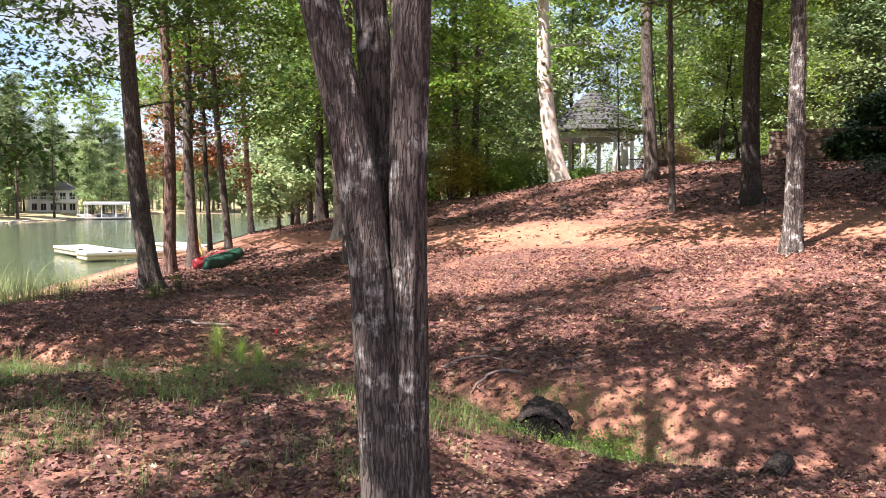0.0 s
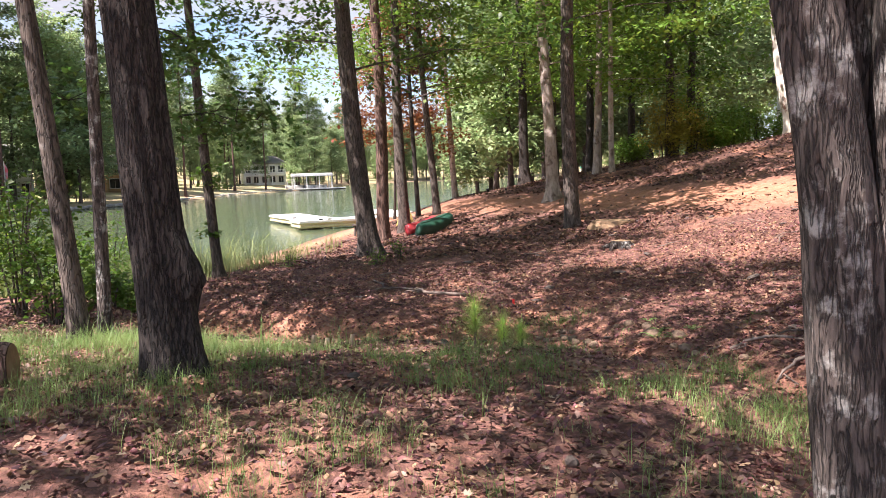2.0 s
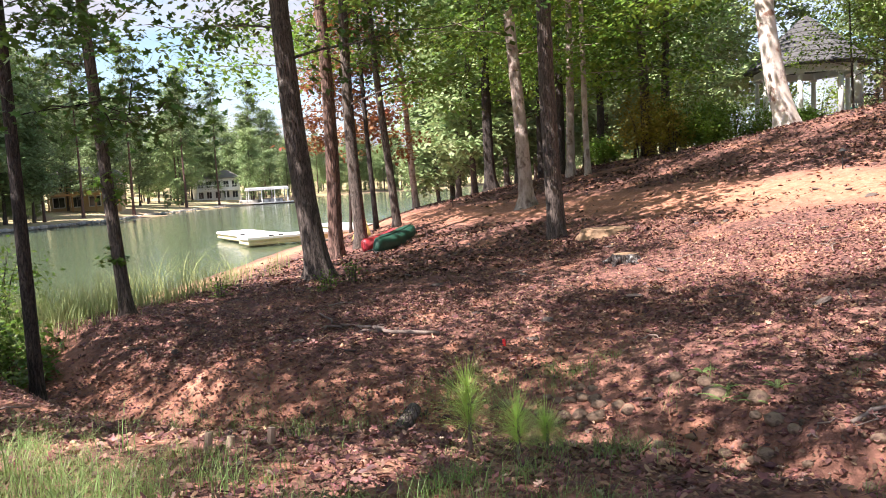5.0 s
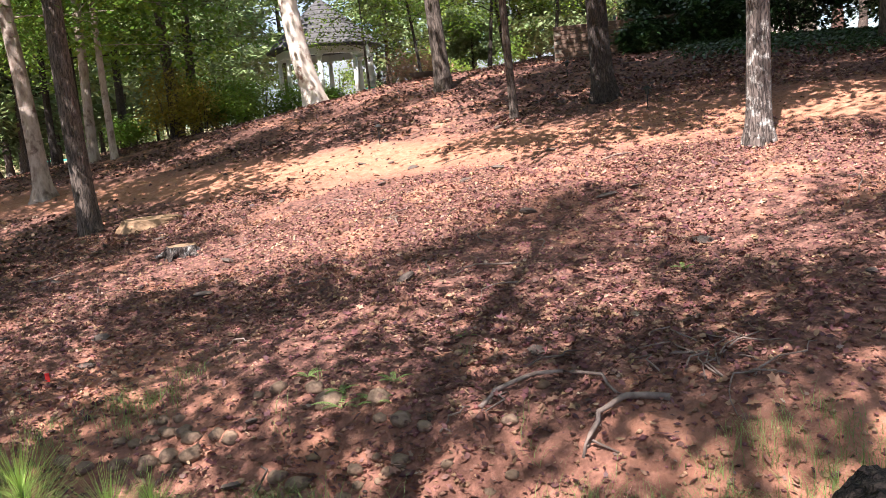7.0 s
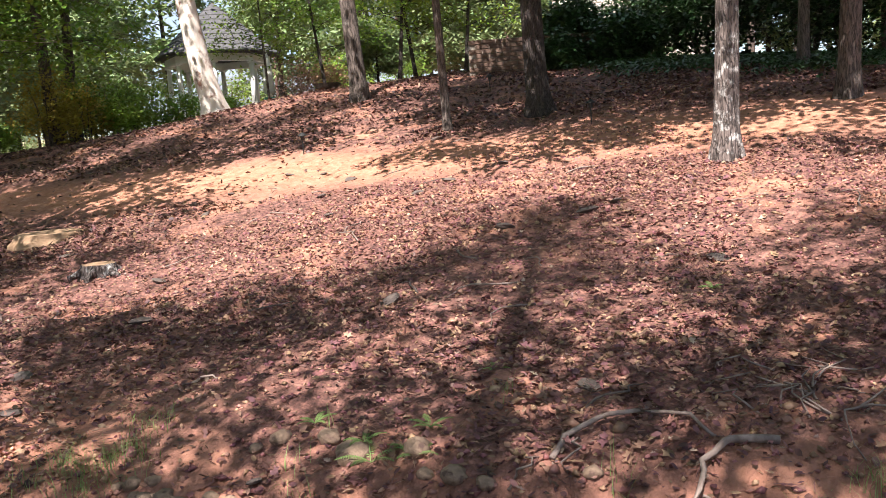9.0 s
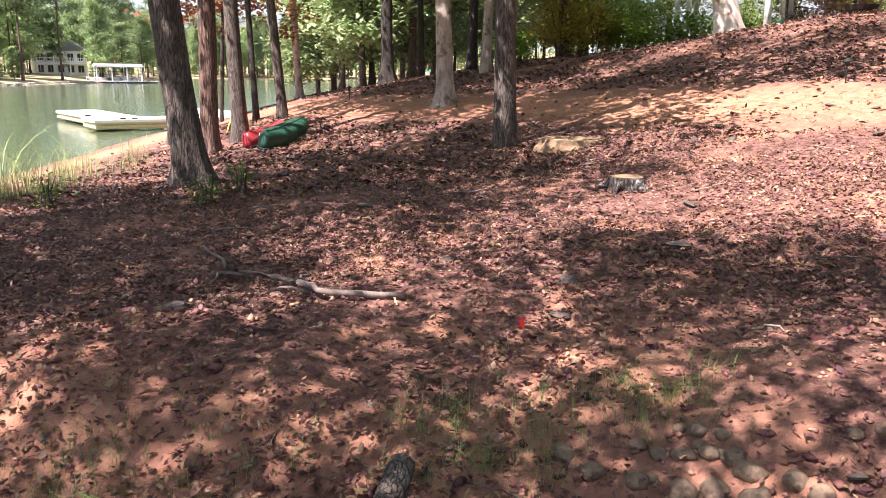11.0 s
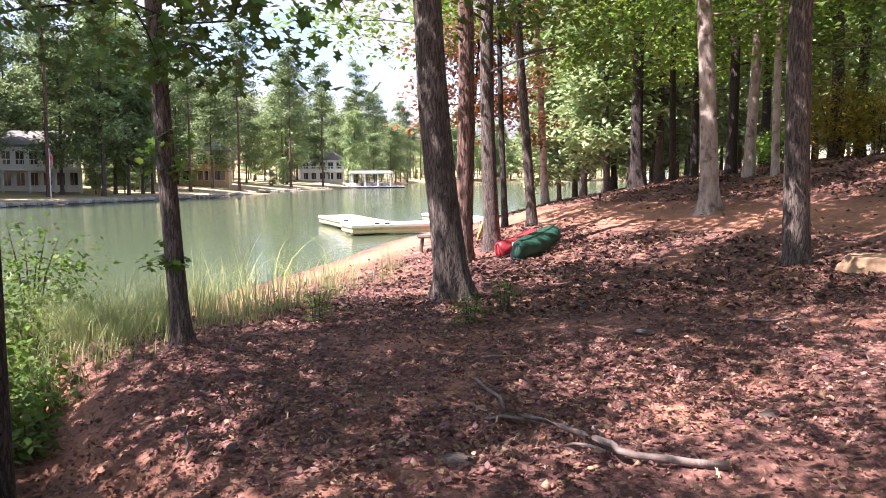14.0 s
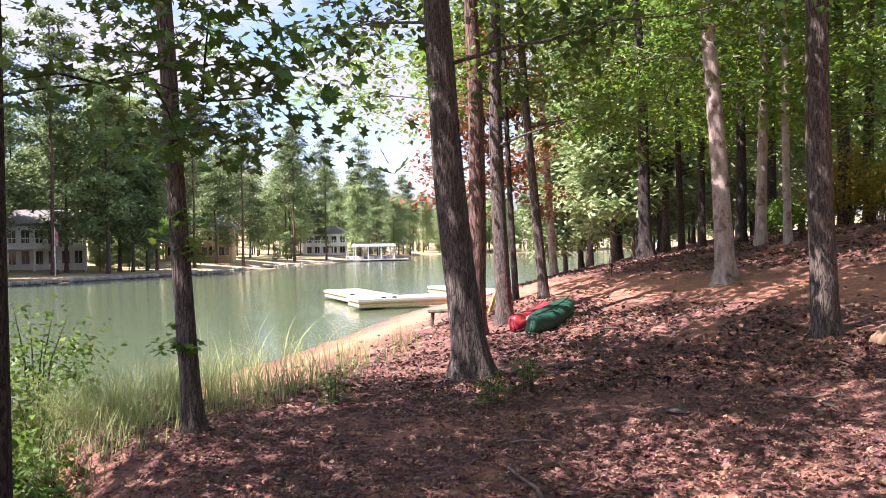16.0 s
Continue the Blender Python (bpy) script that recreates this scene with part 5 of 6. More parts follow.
def crumbs(n, area, size, mat, seed, keep):
    """Clods, bark crumbs and broken bits that make the soil rough."""
    rg = np.random.default_rng(seed)
    x, y = rg.uniform(area[0], area[1], n), rg.uniform(area[2], area[3], n)
    m = rg.uniform(0, 1, n) < keep(x, y)
    x, y = x[m], y[m]
    n = len(x)
    c = np.stack([x, y, rough_z(x, y) + size * 0.2], -1)
    o = np.array([(1, 0, 0), (0, 1, 0), (-1, 0, 0), (0, -1, 0), (0, 0, 0.7), (0, 0, -0.6)], float)
    sc = size * rg.uniform(0.35, 1.3, (n, 1, 1)) * rg.uniform(0.5, 1.2, (n, 1, 3))
    a = rg.uniform(0, 6.283, n)
    v = o[None] * sc + rg.normal(0, size * 0.14, (n, 6, 3))
    v = np.stack([v[..., 0] * np.cos(a)[:, None] - v[..., 1] * np.sin(a)[:, None], v[..., 0] * np.sin(a)[:, None] + v[..., 1] * np.cos(a)[:, None], v[..., 2]], -1) + c[:, None]
    t = np.array([(0, 1, 4), (1, 2, 4), (2, 3, 4), (3, 0, 4), (1, 0, 5), (2, 1, 5), (3, 2, 5), (0, 3, 5)])
    f = (np.arange(n)[:, None, None] * 6 + t[None]).reshape(-1, 3)
    return tagged(new("soil_crumbs", quick_mesh("soil_crumbs", v.reshape(-1, 3), f, 3, mat)), "crumbs of soil and bark over the clay", "soil", kind="stuff")


crumbs(46000, (-9, 7, 3, 17), 0.024, M_LITTER, 56, lambda x, y: np.full(x.shape, 0.9))
crumbs(5000, (-9, 8, 8, 24), 0.045, M_LITTER, 57, litter_keep)


def blades(name, bases, height, width, mat, seed, label, category, lean=0.5, per=1, spread=0.0, segs=3):
    """Grass blades that bend over: strips of quads, one joined object."""
    rg = np.random.default_rng(seed)
    b = np.repeat(np.asarray(bases, float), per, 0)
    n = len(b)
    if spread:
        b[:, :2] += rg.normal(0, spread, (n, 2))
        b[:, 2] = rough_z(b[:, 0], b[:, 1])
    h = height * rg.uniform(0.45, 1.25, n)
    az, bend = rg.uniform(0, 2 * np.pi, n), np.abs(rg.normal(lean, lean * 0.5, n))
    d = np.stack([np.cos(az), np.sin(az), np.zeros(n)], -1)
    sd = np.stack([-np.sin(az), np.cos(az), np.zeros(n)], -1)
    vs = []
    for q in np.linspace(0, 1, segs + 1):
        p = b + d * (bend * h * q ** 2)[:, None] + np.array([0, 0, 1.0]) * (h * (q - 0.3 * bend * q ** 2))[:, None]
        wv = width * (1 - 0.92 * q)
        vs += [p - sd * wv, p + sd * wv]
    v = np.stack(vs, 1).reshape(-1, 3)
    k = 2 * (segs + 1)
    base = np.arange(n)[:, None] * k
    f = np.concatenate([base + np.array([2 * i, 2 * i + 1, 2 * i + 3, 2 * i + 2]) for i in range(segs)], 0)
    return tagged(new(name, quick_mesh(name, v, f, 4, mat)), label, category, kind="stuff")


rg = np.random.default_rng(61)


def tufts(n, test, area):
    x, y = rg.uniform(area[0], area[1], n), rg.uniform(area[2], area[3], n)
    m = rg.uniform(0, 1, n) < test(x, y)
    x, y = x[m], y[m]
    return np.stack([x, y, rough_z(x, y)], -1)


def grassy(x, y):
    band = np.exp(-(((y - 6.7) / 2.2) ** 2)) * (x < 0.0) * (x > -7.5) * np.clip(0.22 + 0.8 * np.sin(x * 2.1 + y) * np.sin(y * 1.7 - x) + 0.45 * np.sin(5.3 * x - 1) * np.sin(4.7 * y), 0.02, 1)
    foot = np.exp(-((x + 4.6) ** 2 + (y - 6.3) ** 2) / 0.9) + 1.0 * np.exp(-((x + 6.2) ** 2 + (y - 7.4) ** 2) / 1.2)
    hole = 1.6 * np.exp(-((x - 1.3) ** 2 / 0.25 + (y - 7.3) ** 2 / 0.35)) + 1.4 * np.exp(-((x - 0.1) ** 2 / 0.2 + (y - 7.3) ** 2 / 0.4)) + 0.9 * np.exp(-((x - 0.8) ** 2 / 0.3 + (y - 8.1) ** 2 / 0.08)) + 0.9 * np.exp(-((x - 0.35) ** 2 / 0.4 + (y - 8.35) ** 2 / 0.07)) + 0.25 * np.exp(-((x + 0.1) ** 2 / 0.06 + (y - 6.5) ** 2 / 0.2)) + 0.9 * np.exp(-((x - 1.05) ** 2 / 0.08 + (y - 6.6) ** 2 / 0.2))
    wash = 0.9 * np.exp(-((x + 3.3) ** 2 / 0.25 + (y - 11.45) ** 2 / 0.06)) + 0.8 * np.exp(-((x + 2.3) ** 2 / 0.2 + (y - 11.8) ** 2 / 0.08)) + 0.5 * np.exp(-((x + 5.3) ** 2 / 1.2 + (y - 11.2) ** 2 / 0.12))
    return np.clip(band + foot + hole + wash, 0, 1)


blades("grass", tufts(15000, grassy, (-9, 3, 3.5, 12.5)), 0.17, 0.0019, M_GRASS, 62, "thin wispy green grass on the bank", "grass", 0.7, per=11, spread=0.045)
blades("tall_grass", tufts(240, lambda x, y: 0.9 * np.exp(-((x + 5.2) ** 2 / 1.4 + (y - 7.1) ** 2 / 0.5)), (-8.5, -3, 5, 9.5)), 0.3, 0.003, M_GRASS, 63, "tall tufts of grass round the trunks", "grass", 0.6, per=16, spread=0.05)


def reedy(x, y):
    e = x - shore_x(y)
    return np.clip(1.4 - np.abs(e - 2.5) / 2.7, 0, 1) * (0.1 * sstep(26.5, 21, y) + 0.9 * sstep(20.5, 17, y)) * sstep(12.5, 14.5, y) * (0.5 + 0.5 * (np.sin(x * 1.9 + y) * np.sin(1.3 * y - x) > -0.15)) + 0.25 * np.exp(-((e - 1.2) / 0.8) ** 2) * (np.abs(y - 60) < 4)


blades("reeds", tufts(6800, reedy, (-18, -9.0, 12, 30)), 0.85, 0.005, M_REED, 64, "tall yellow-green reeds at the water's edge", "reeds", 0.75, per=8, spread=0.1, segs=4)
blades("reeds", tufts(60, lambda x, y: np.exp(-((x + 12.2) ** 2 / 0.5 + (y - 22.3) ** 2 / 5)), (-14, -11, 19, 26)), 1.5, 0.009, M_REED, 65, "long arching reeds by the shore", "reeds", 0.9, per=5, spread=0.08, segs=5)


def seedling(x, y, h, seed):
    """Young pine: a stem with brushes of long needles."""
    rg = np.random.default_rng(seed)
    ob = thing("pine_seedling", on(x, y, 0.0), "bright green long-needled pine seedling in the wash", "seedling", "pine seedlings")
    part("stem", Shape().tube([(0, 0, -0.03), (0.01, 0, h * 0.5), (0, 0.01, h * 0.8)], [0.012, 0.01, 0.006], 6), M_TWIG, ob)
    n = 560
    q = rg.uniform(0.35, 1.0, n)
    base = np.stack([0 * q, 0 * q, h * 0.8 * q], -1)
    az, el = rg.uniform(0, 6.283, n), rg.normal(0.42, 0.4, n) + 0.5 * (q > 0.85)
    L = (0.06 + h * 0.42) * rg.uniform(0.5, 1.2, n)
    d = np.stack([np.cos(az) * np.cos(el), np.sin(az) * np.cos(el), np.sin(el)], -1)
    sd = np.stack([-np.sin(az), np.cos(az), 0 * az], -1) * 0.0012
    tip = base + d * L[:, None]
    v = np.stack([base - sd, base + sd, tip + sd * 0.3, tip - sd * 0.3], 1).reshape(-1, 3)
    part("needle_brush", quick_mesh("needle_brush", v, np.arange(n * 4).reshape(n, 4), 4, M_SEEDLING), None, ob)


seedling(-2.68, 8.45, 0.5, 1)
seedling(-2.4, 8.35, 0.32, 2)
seedling(-2.25, 8.5, 0.24, 3)


def fern(x, y, s, seed, n=5):
    rg = np.random.default_rng(seed)
    ob = thing("fern", on(x, y, 0.0), "small green fern among the stones", "fern", "ferns")
    for i in range(n):
        az = i * 2.4 + rg.uniform(-0.4, 0.4)
        sh = Shape()
        L = s * rg.uniform(0.7, 1.2)
        pos = lambda q: Vector((math.cos(az) * L * q, math.sin(az) * L * q, L * (0.85 * q - 0.62 * q * q)))
        sh.tube([pos(q / 5) for q in range(6)], [0.003] * 6, 3, caps=False)
        for j in range(2, 15):
            q = j / 15
            p, w = pos(q), s * 0.2 * math.sin(math.pi * (0.12 + 0.85 * q))
            for sg in (-1, 1):
                sdir = Vector((-math.sin(az) * sg, math.cos(az) * sg, -0.15))
                fwd = (pos(q + 0.03) - p).normalized()
                sh.add([p, p + sdir * w * 0.5 + fwd * 0.006, p + sdir * w + fwd * 0.008, p + sdir * w * 0.5 - fwd * 0.002], [(0, 1, 2, 3)])
        part("frond", sh, M_GRASS, ob)


for i, (x, y, s) in enumerate([(-0.9, 10.62, 0.22), (-0.75, 10.3, 0.26), (-1.02, 11.05, 0.2), (-0.55, 10.45, 0.2), (-4.5, 10.9, 0.34), (-5.0, 11.0, 0.36), (0.2, 10.8, 0.16), (2.2, 10.65, 0.2), (-8.3, 17.2, 0.3), (-6.5, 17.4, 0.34), (-6.4, 18.3, 0.3), (-0.95, 10.45, 0.3)]):
    fern(x, y, s * 0.62, 400 + i)
for i, (x, y, w, h, m) in enumerate([(-8.3, 17.3, 0.22, 0.42, M_LEAF), (-6.4, 17.6, 0.25, 0.4, M_LEAF), (-6.1, 18.2, 0.2, 0.5, M_LEAF), (-10.2, 13.6, 0.5, 0.8, M_LEAF), (-9.0, 12.0, 0.4, 0.6, M_LEAF), (-10.6, 14.6, 0.45, 0.7, M_LEAF),
                                     (-10.9, 12.6, 0.7, 1.9, M_LEAF), (-9.4, 10.6, 0.8, 2.2, M_LEAF), (-8.4, 10.0, 0.6, 1.3, M_LEAF), (-11.8, 15.6, 0.8, 1.5, M_LEAF), (-12.6, 17.2, 0.9, 1.8, M_LEAF), (-13.5, 14.5, 1.0, 2.2, M_LEAFLIGHT)]):
    bush("sapling_bush", on(x, y, 0.02), "green leafy sapling growth near the lake", 420 + i, w, h, m, leaf=0.1 if w > 0.35 else 0.06, n=int(4 + 100 * w), per=15 if w > 0.35 else 7, group="lakeside saplings")


# stones of the wash
rg = np.random.default_rng(71)
STONES = [(-1.24, 11.06, 8), (-1.03, 10.82, 9), (-0.99, 10.59, 12), (-0.72, 10.33, 10), (-1.39, 11.1, 5), (-1.94, 11.35, 5), (-2.03, 11.27, 6), (-1.93, 11.2, 6), (-1.89, 11.08, 8), (-1.73, 10.94, 7), (-1.66, 10.82, 7), (-2.06, 11.06, 8)]
STONES += [(-1.92, 10.92, 9), (-0.77, 10.16, 5), (-0.67, 10.03, 8), (-1.03, 9.97, 6), (-0.79, 9.79, 6), (-1.37, 10.13, 8), (-1.46, 10.26, 7), (-1.15, 9.85, 6), (-1.16, 9.7, 7)]
STONES += [(-2.75, 11.44, 7), (-2.62, 11.3, 6), (-2.36, 11.41, 5), (-2.27, 11.34, 5), (-2.17, 11.3, 5), (-2.05, 11.42, 6), (-2.2, 11.11, 8), (-2.41, 11.2, 7)]
STONES += [(float(rg.normal(-0.9, 0.5)), float(rg.normal(9.6, 0.35)), float(rg.uniform(3, 6))) for _ in range(16)] + [(float(rg.normal(-1.9, 0.4)), float(rg.normal(11.1, 0.25)), float(rg.uniform(3, 5))) for _ in range(10)]
for x, y, r in STONES:
    ob = new("stone", pebble(rg, r / 100).mesh("stone", M_ROCK, True))
    ob.matrix_basis = pose(x, y, float(rough_z(x, y)) + r / 1100, rg.uniform(-12, 12), rg.uniform(-12, 12), rg.uniform(0, 360))
    tagged(ob, "rounded tan field stone lying in the wash", "stone", "stones of the wash")


# fallen branches and sticks
def stick(name, pts, r, label, sides=(), mat=None, group="fallen branches"):
    x0, y0 = pts[0]
    z0 = float(rough_z(x0, y0))
    ob = thing(name, (x0, y0, z0), label, "branch", group)

    def line(ps, r0, lift=0.0):
        fine = []
        for (ax, ay), (bx, by) in zip(ps, ps[1:]):
            for q in (0, 0.34, 0.67):
                fine.append((ax + (bx - ax) * q, ay + (by - ay) * q))
        fine.append(ps[-1])
        out = []
        for i, (x, y) in enumerate(fine):
            jx, jy = 0.025 * math.sin(i * 2.3 + x0), 0.025 * math.cos(i * 1.9 + y0)
            out.append((x + jx - x0, y + jy - y0, float(rough_z(x, y)) - z0 + r0 * 0.8 + lift * math.sin(math.pi * i / (len(fine) - 1))))
        return Shape().tube(out, [r0 * (1 - 0.55 * i / (len(out) - 1)) * (1 + 0.15 * math.sin(i * 3.1)) for i in range(len(out))], 7)

    part("main_stem", line(pts, r, 0.05), mat or M_TWIG, ob, smooth=True)
    for s in sides:
        part("side_twig", line(s, r * 0.55, 0.05), mat or M_TWIG, ob, smooth=True)


stick("fallen_branch", [(-3.7, 13.3), (-4.23, 13.2), (-4.48, 13.34), (-4.73, 13.68), (-5.19, 14.0), (-5.63, 14.83)], 0.028, "bent grey fallen branch across the litter", ([(-4.4, 13.31), (-4.54, 13.7), (-4.5, 13.95)], [(-4.39, 13.25), (-4.75, 13.3)], [(-5.19, 14.0), (-5.25, 13.55)], [(-5.0, 13.9), (-5.35, 13.8)]))
stick("fallen_branch", [(-0.24, 9.74), (0.0, 9.78), (0.31, 9.66), (0.45, 9.41), (0.47, 9.15)], 0.018, "thin curved grey stick on bare soil", ([(-0.03, 9.75), (-0.12, 9.66), (-0.26, 9.62)],))
stick("exposed_root", [(0.66, 9.03), (0.41, 9.17), (0.21, 9.12), (0.06, 9.04)], 0.024, "bare brown root arching out of the clay", ([(0.1, 9.1), (0.22, 8.95)],))
for i in range(16):
    a = rg.uniform(0, 6.28)
    cx, cy, L = 1.15 + rg.normal(0, 0.2), 9.1 + rg.normal(0, 0.16), rg.uniform(0.12, 0.35)
    stick("brush_twig", [(cx, cy), (cx + L * math.cos(a), cy + L * math.sin(a)), (cx + 1.6 * L * math.cos(a + 0.4), cy + 1.6 * L * math.sin(a + 0.4))], 0.007, "thin pale twig in a brush pile", group="brush pile twigs")
for i in range(46):
    x, y, a, L = rg.uniform(-8, 5), rg.uniform(9.5, 19), rg.uniform(0, 6.28), rg.uniform(0.12, 0.45)
    stick("twig", [(x, y), (x + L * math.cos(a), y + L * math.sin(a)), (x + 1.7 * L * math.cos(a + 0.35), y + 1.7 * L * math.sin(a + 0.35))], rg.uniform(0.006, 0.013), "small dead twig lying on the leaf litter", group="scattered twigs", mat=M_TWIG if i % 3 else M_DARKWOOD)
for i in range(40):
    x, y, s = rg.uniform(-7, 6), rg.uniform(10, 20), rg.uniform(0.05, 0.14)
    sh = pebble(rg, s, 0.28, 8, 5)
    ob = new("bark_chunk", sh.mesh("bark_chunk", M_DARKWOOD))
    ob.matrix_basis = pose(x, y, float(rough_z(x, y)) + 0.012, rg.uniform(-20, 20), rg.uniform(-20, 20), rg.uniform(0, 360))
    tagged(ob, "dark piece of rotten bark among leaves", "bark", "bark pieces")
for x, y in ((-3.9, 9.9), (-7.4, 14.3), (-6.9, 13.0), (-3.1, 6.2), (2.9, 9.4), (-1.6, 5.0)):
    ob = new("pine_cone", pebble(rg, 0.035, 1.3, 9, 7).mesh("pine_cone", M_DARKWOOD, False))
    ob.matrix_basis = pose(x, y, float(rough_z(x, y)) + 0.03, 80, 0, rg.uniform(0, 360))
    tagged(ob, "brown open pine cone on the ground", "pine cone", "pine cones")


# stumps and logs
def stump(at, label, r, h, seed, roots=6, mat=None, reach=2.2):
    """A low sawn stump: fluted drum, pale cut face, roots that splay into the ground."""
    rg = np.random.default_rng(seed)
    ob = thing("stump", at, label, "stump")
    seg, sh = 48, Shape()
    for q, f in [(-0.5, 1.25), (0.0, 1.2), (0.35, 1.08), (0.7, 1.02), (0.96, 1.0), (1.0, 0.97)]:
        for j in range(seg):
            w = 2 * math.pi * j / seg
            rr = r * f * (1 + 0.07 * math.cos(roots * w + seed) + 0.04 * math.sin(11 * w + seed))
            sh.v.append((rr * math.cos(w), rr * math.sin(w), h * q))
    for i in range(5):
        for j in range(seg):
            k = (j + 1) % seg
            sh.f.append((i * seg + j, i * seg + k, (i + 1) * seg + k, (i + 1) * seg + j))
    part("drum", sh, mat or M_GREYBARK, ob, smooth=True)
    ring = [(0.97 * r * (1 + 0.07 * math.cos(roots * 2 * math.pi * j / seg + seed) + 0.04 * math.sin(22 * math.pi * j / seg + seed)) * math.cos(2 * math.pi * j / seg), 0.97 * r * (1 + 0.07 * math.cos(roots * 2 * math.pi * j / seg + seed) + 0.04 * math.sin(22 * math.pi * j / seg + seed)) * math.sin(2 * math.pi * j / seg), h) for j in range(seg)]
    part("cut_face", Shape().add(ring + [(0, 0, h * 0.94)], [(j, (j + 1) % seg, seg) for j in range(seg)]), M_CUTWOOD, ob, "pale sawn wood")
    for i in range(roots):
        a = (i + rg.uniform(-0.2, 0.2)) * 2 * math.pi / roots
        d = Vector((math.cos(a), math.sin(a), 0))
        n = Vector((-math.sin(a), math.cos(a), 0)) * rg.uniform(-0.08, 0.08)
        pts = [d * r * 0.75 + Vector((0, 0, h * 0.62)), d * r * 1.15 + Vector((0, 0, h * 0.34)) + n * 0.4, d * r * (1.15 + reach) * 0.6 + Vector((0, 0, 0.015)) + n, d * r * reach + Vector((0, 0, -0.07)) + n * 1.5]
        part("root", Shape().tube(pts, [r * 0.3, r * 0.26, r * 0.19, r * 0.08], 9), mat or M_GREYBARK, ob, smooth=True)
    return ob


stump(on(-1.3, 16.6, 0.0), "weathered low stump with pale splayed roots", 0.19, 0.15, 3, 6, M_GREYBARK, 1.7)
stump(on(-1.45, 19.6, 0.02), "broad low sawn stump in a clay mound", 0.45, 0.13, 5, 0, M_CUTWOOD, 1.7)
for i, (x, y, h) in enumerate([(-4.35, 8.6, 0.13), (-4.22, 8.63, 0.1), (-4.0, 8.75, 0.14)]):
    ob = thing("cut_stob", on(x, y, 0.02), "small pale cut sapling stob in the grass", "stump", "cut stobs")
    part("stem", Shape().tube([(0, 0, 0), (0.01, 0, h * 0.5), (0.015, 0.01, h)], [0.03, 0.027, 0.025], 10), M_PALELEAF, ob)


def log(name, a, b, r, label, mat, seed):
    rg = np.random.default_rng(seed)
    a, b = Vector(a), Vector(b)
    ob = thing(name, a, label, "log")
    d = (b - a).normalized()
    s = d.cross(Vector((0, 0, 1))).normalized()
    u = s.cross(d)
    sh, seg, n = Shape(), 72, 26
    for i in range(n + 1):
        for j in range(seg):
            w = 2 * math.pi * j / seg
            p = s * math.cos(w) + u * math.sin(w)
            k = r * (1 + (0.14 if mat is M_CHARWOOD else 0.06) * noise.noise(Vector((math.cos(w) * 2, math.sin(w) * 2, i * 0.12 + seed))) + (0.09 if mat is M_CHARWOOD else 0.06) * noise.noise(Vector((math.cos(w) * 7, math.sin(w) * 7, i * 0.22))))
            k *= 0.93 if i in (0, n) else 1
            sh.v.append(tuple((b - a) * (i / n) + p * k))
    for i in range(n):
        for j in range(seg):
            q = (j + 1) % seg
            sh.f.append((i * seg + j, i * seg + q, (i + 1) * seg + q, (i + 1) * seg + j))
    part("bark", sh, mat, ob, smooth=True)
    for end, off in (((0, 0, 0), -0.003), (tuple(b - a), 0.003)):
        e = Vector(end) + d * off
        part("end_face", Shape().add([tuple(e + (s * math.cos(2 * math.pi * j / 24) + u * math.sin(2 * math.pi * j / 24)) * r * 0.9) for j in range(24)], [tuple(range(24))]), M_CHARWOOD if mat is M_CHARWOOD else M_CUTWOOD, ob)


log("log", (-5.35, 5.75, gz(-5.35, 5.75) + 0.15), (-6.3, 5.3, gz(-6.3, 5.3) + 0.15), 0.17, "reddish-brown barked log section lying in the grass", M_PINEBARK, 7)
log("log", (0.62, 7.25, -0.36), (0.72, 7.7, -0.31), 0.265, "dark charred log end set in a grassy hole", M_CHARWOOD, 8)
log("log", (2.5, 6.6, gz(2.5, 6.6) + 0.04), (2.75, 6.9, gz(2.75, 6.9) + 0.04), 0.1, "dark weathered wood chunk on the clay", M_CHARWOOD, 9)
log("bark_slab", (-3.72, 10.9, gz(-3.72, 10.9) + 0.02), (-3.6, 11.3, gz(-3.6, 11.3) + 0.05), 0.07, "greyish slab of fallen bark at the wash", M_OAKBARK, 10)
tp = new("survey_tape", Shape().box((0, 0, 0.03), (0.035, 0.01, 0.1), 0, 0.003).mesh("survey_tape", M_TAPE))
tp.location = (-2.86, 12.7, float(rough_z(-2.86, 12.7)))
tagged(tp, "short strip of bright red marking tape on the clay", "tape")


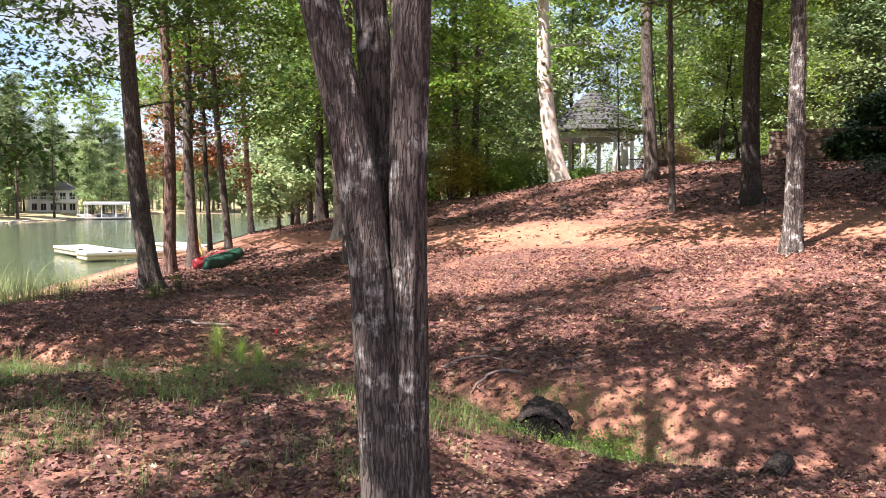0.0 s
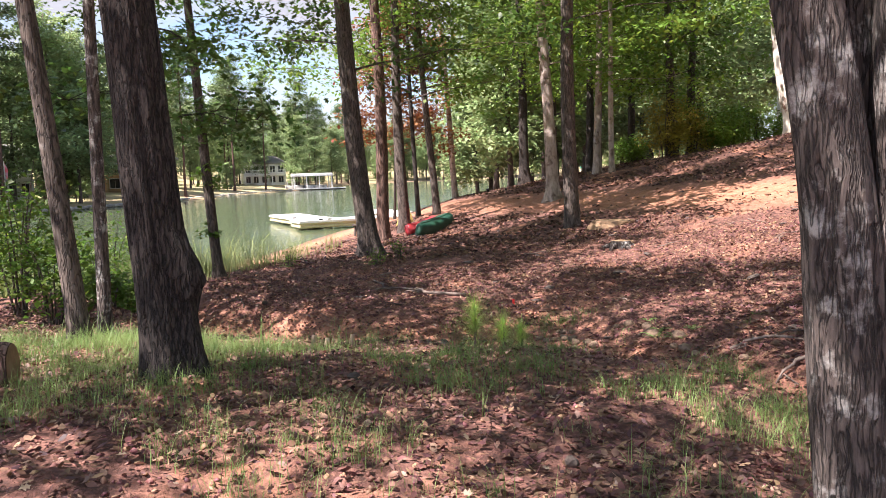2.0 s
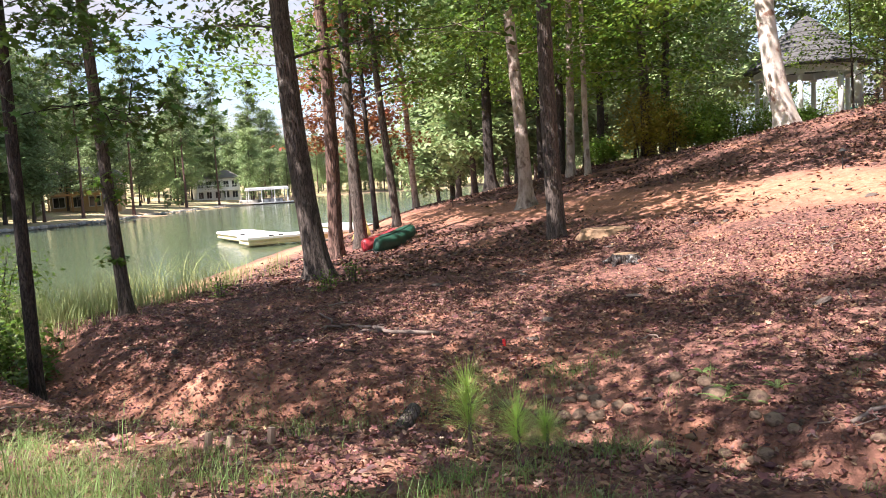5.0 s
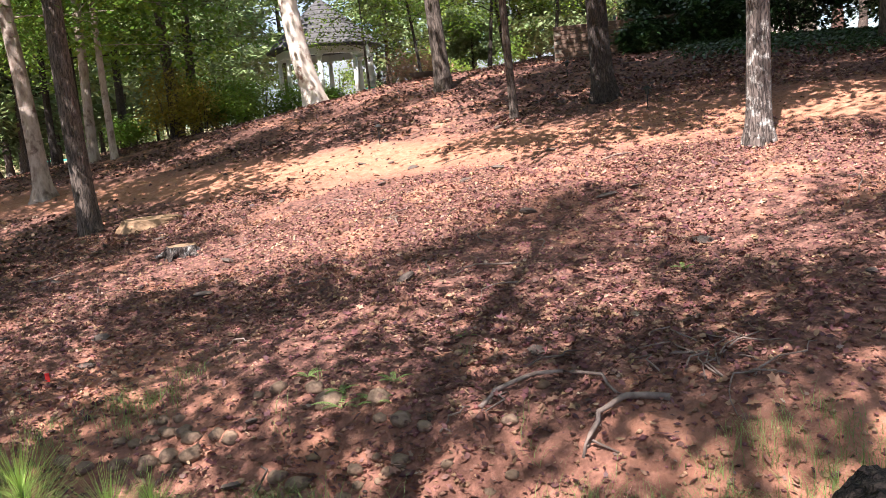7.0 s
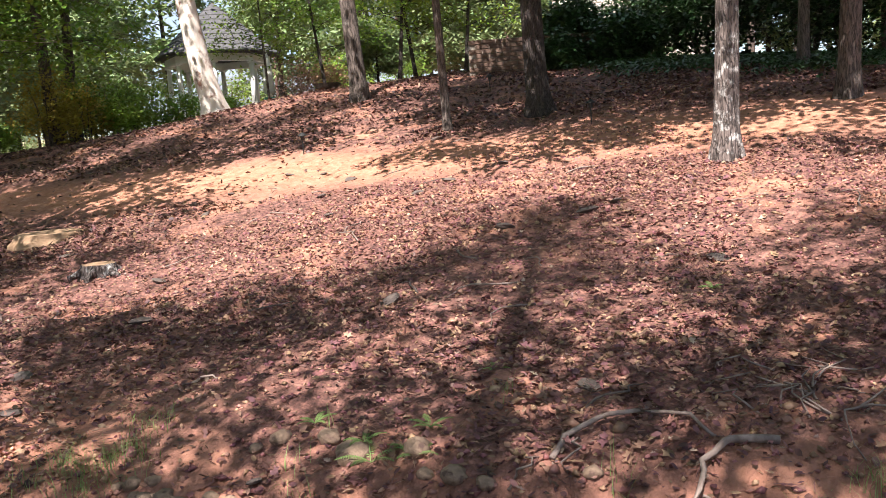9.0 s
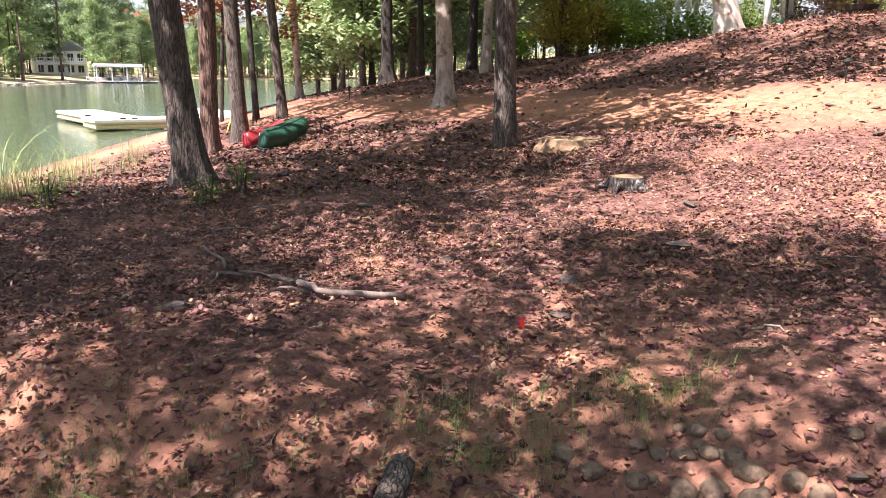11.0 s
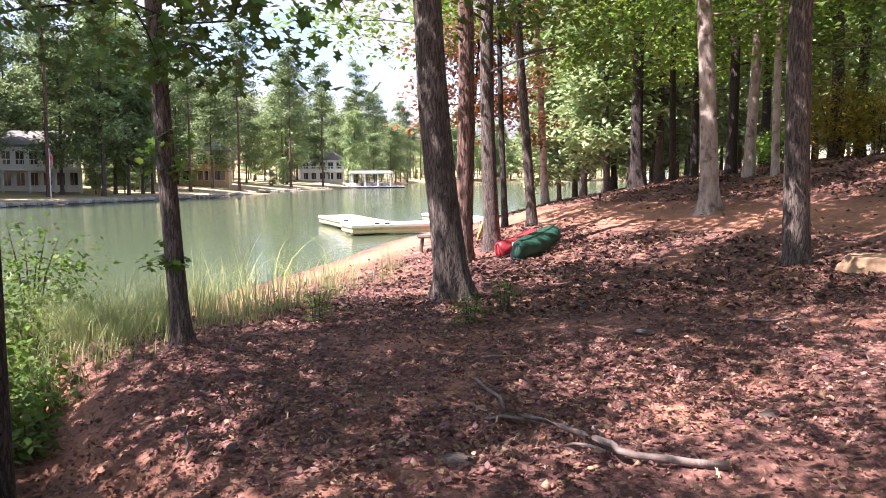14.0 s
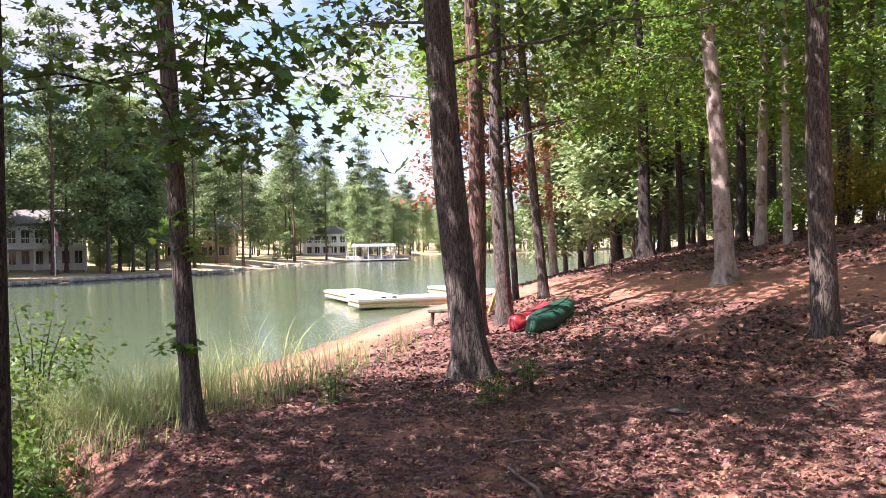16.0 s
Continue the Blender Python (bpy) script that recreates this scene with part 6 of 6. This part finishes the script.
# ---- brick wall and house end behind the evergreens ----
def brick_wall(name, a, b, z0, h, mat, label, rows, brick=(0.4, 0.13)):
    """A coursed wall from a to b: a mortar core, with every brick standing proud of it."""
    a, b = Vector((*a, 0)), Vector((*b, 0))
    L = (b - a).length
    ob = new(name, Shape().box((L / 2, 0, h / 2 - 0.3), (L, 0.2, h + 0.6)).mesh(name, M_MORTAR))
    ob.matrix_basis = pose(a.x, a.y, z0, 0, 0, math.degrees(math.atan2(b.y - a.y, b.x - a.x)))
    tagged(ob, label, "wall", kind="structure")
    me = Shape().box((0, 0, 0), (brick[0] - 0.02, 0.05, brick[1] - 0.02), 0, 0.006).mesh("brick", mat)
    for r in range(rows):
        n = int(L / brick[0]) - (r % 2)
        for i in range(n):
            o = new("brick", me)
            o.parent = ob
            o.location = ((i + 0.5 + 0.5 * (r % 2)) * brick[0], -0.11, (r + 0.5) * brick[1])


brick_wall("wall_garden", (10.9, 26.3), (14.6, 23.7), 3.1, 1.17, M_BRICK, "low brown brick garden wall on the hill's brow", 9)
brick_wall("wall_house", (17.8, 30.5), (22.5, 27.0), 3.6, 4.2, M_PALEBRICK, "pale brick end wall of a house above the bank", 26, (0.6, 0.16))


# green weeds round the log in its hole
for i, (x, y, w, h) in enumerate([(1.12, 7.2, 0.24, 0.36), (1.3, 7.45, 0.2, 0.26), (0.2, 7.45, 0.26, 0.22), (0.72, 6.92, 0.13, 0.2), (0.35, 7.05, 0.14, 0.14), (1.45, 7.1, 0.18, 0.18)]):
    bush("weed_clump", on(x, y, 0.02), "fresh green weeds growing round an old log", 720 + i, w, h, M_LEAF, leaf=0.035, n=30, per=16, group="weeds round the log", stems=5)
# leafy vines and saplings over the gully's edge
for i, (x, y, w, h) in enumerate([(-9.5, 14.1, 0.3, 0.35), (-9.25, 13.6, 0.28, 0.4), (-9.9, 14.5, 0.3, 0.5), (-9.8, 13.8, 0.3, 0.45), (-10.4, 14.6, 0.35, 0.6), (-10.9, 15.4, 0.4, 0.8), (-9.1, 12.9, 0.25, 0.35), (-11.4, 14.2, 0.5, 1.0)]):
    bush("gully_plant", on(x, y), "leafy green sapling growing at the gully's edge", 700 + i, w, h, M_LEAF, leaf=0.1, n=16, per=14, group="gully plants", stems=4)
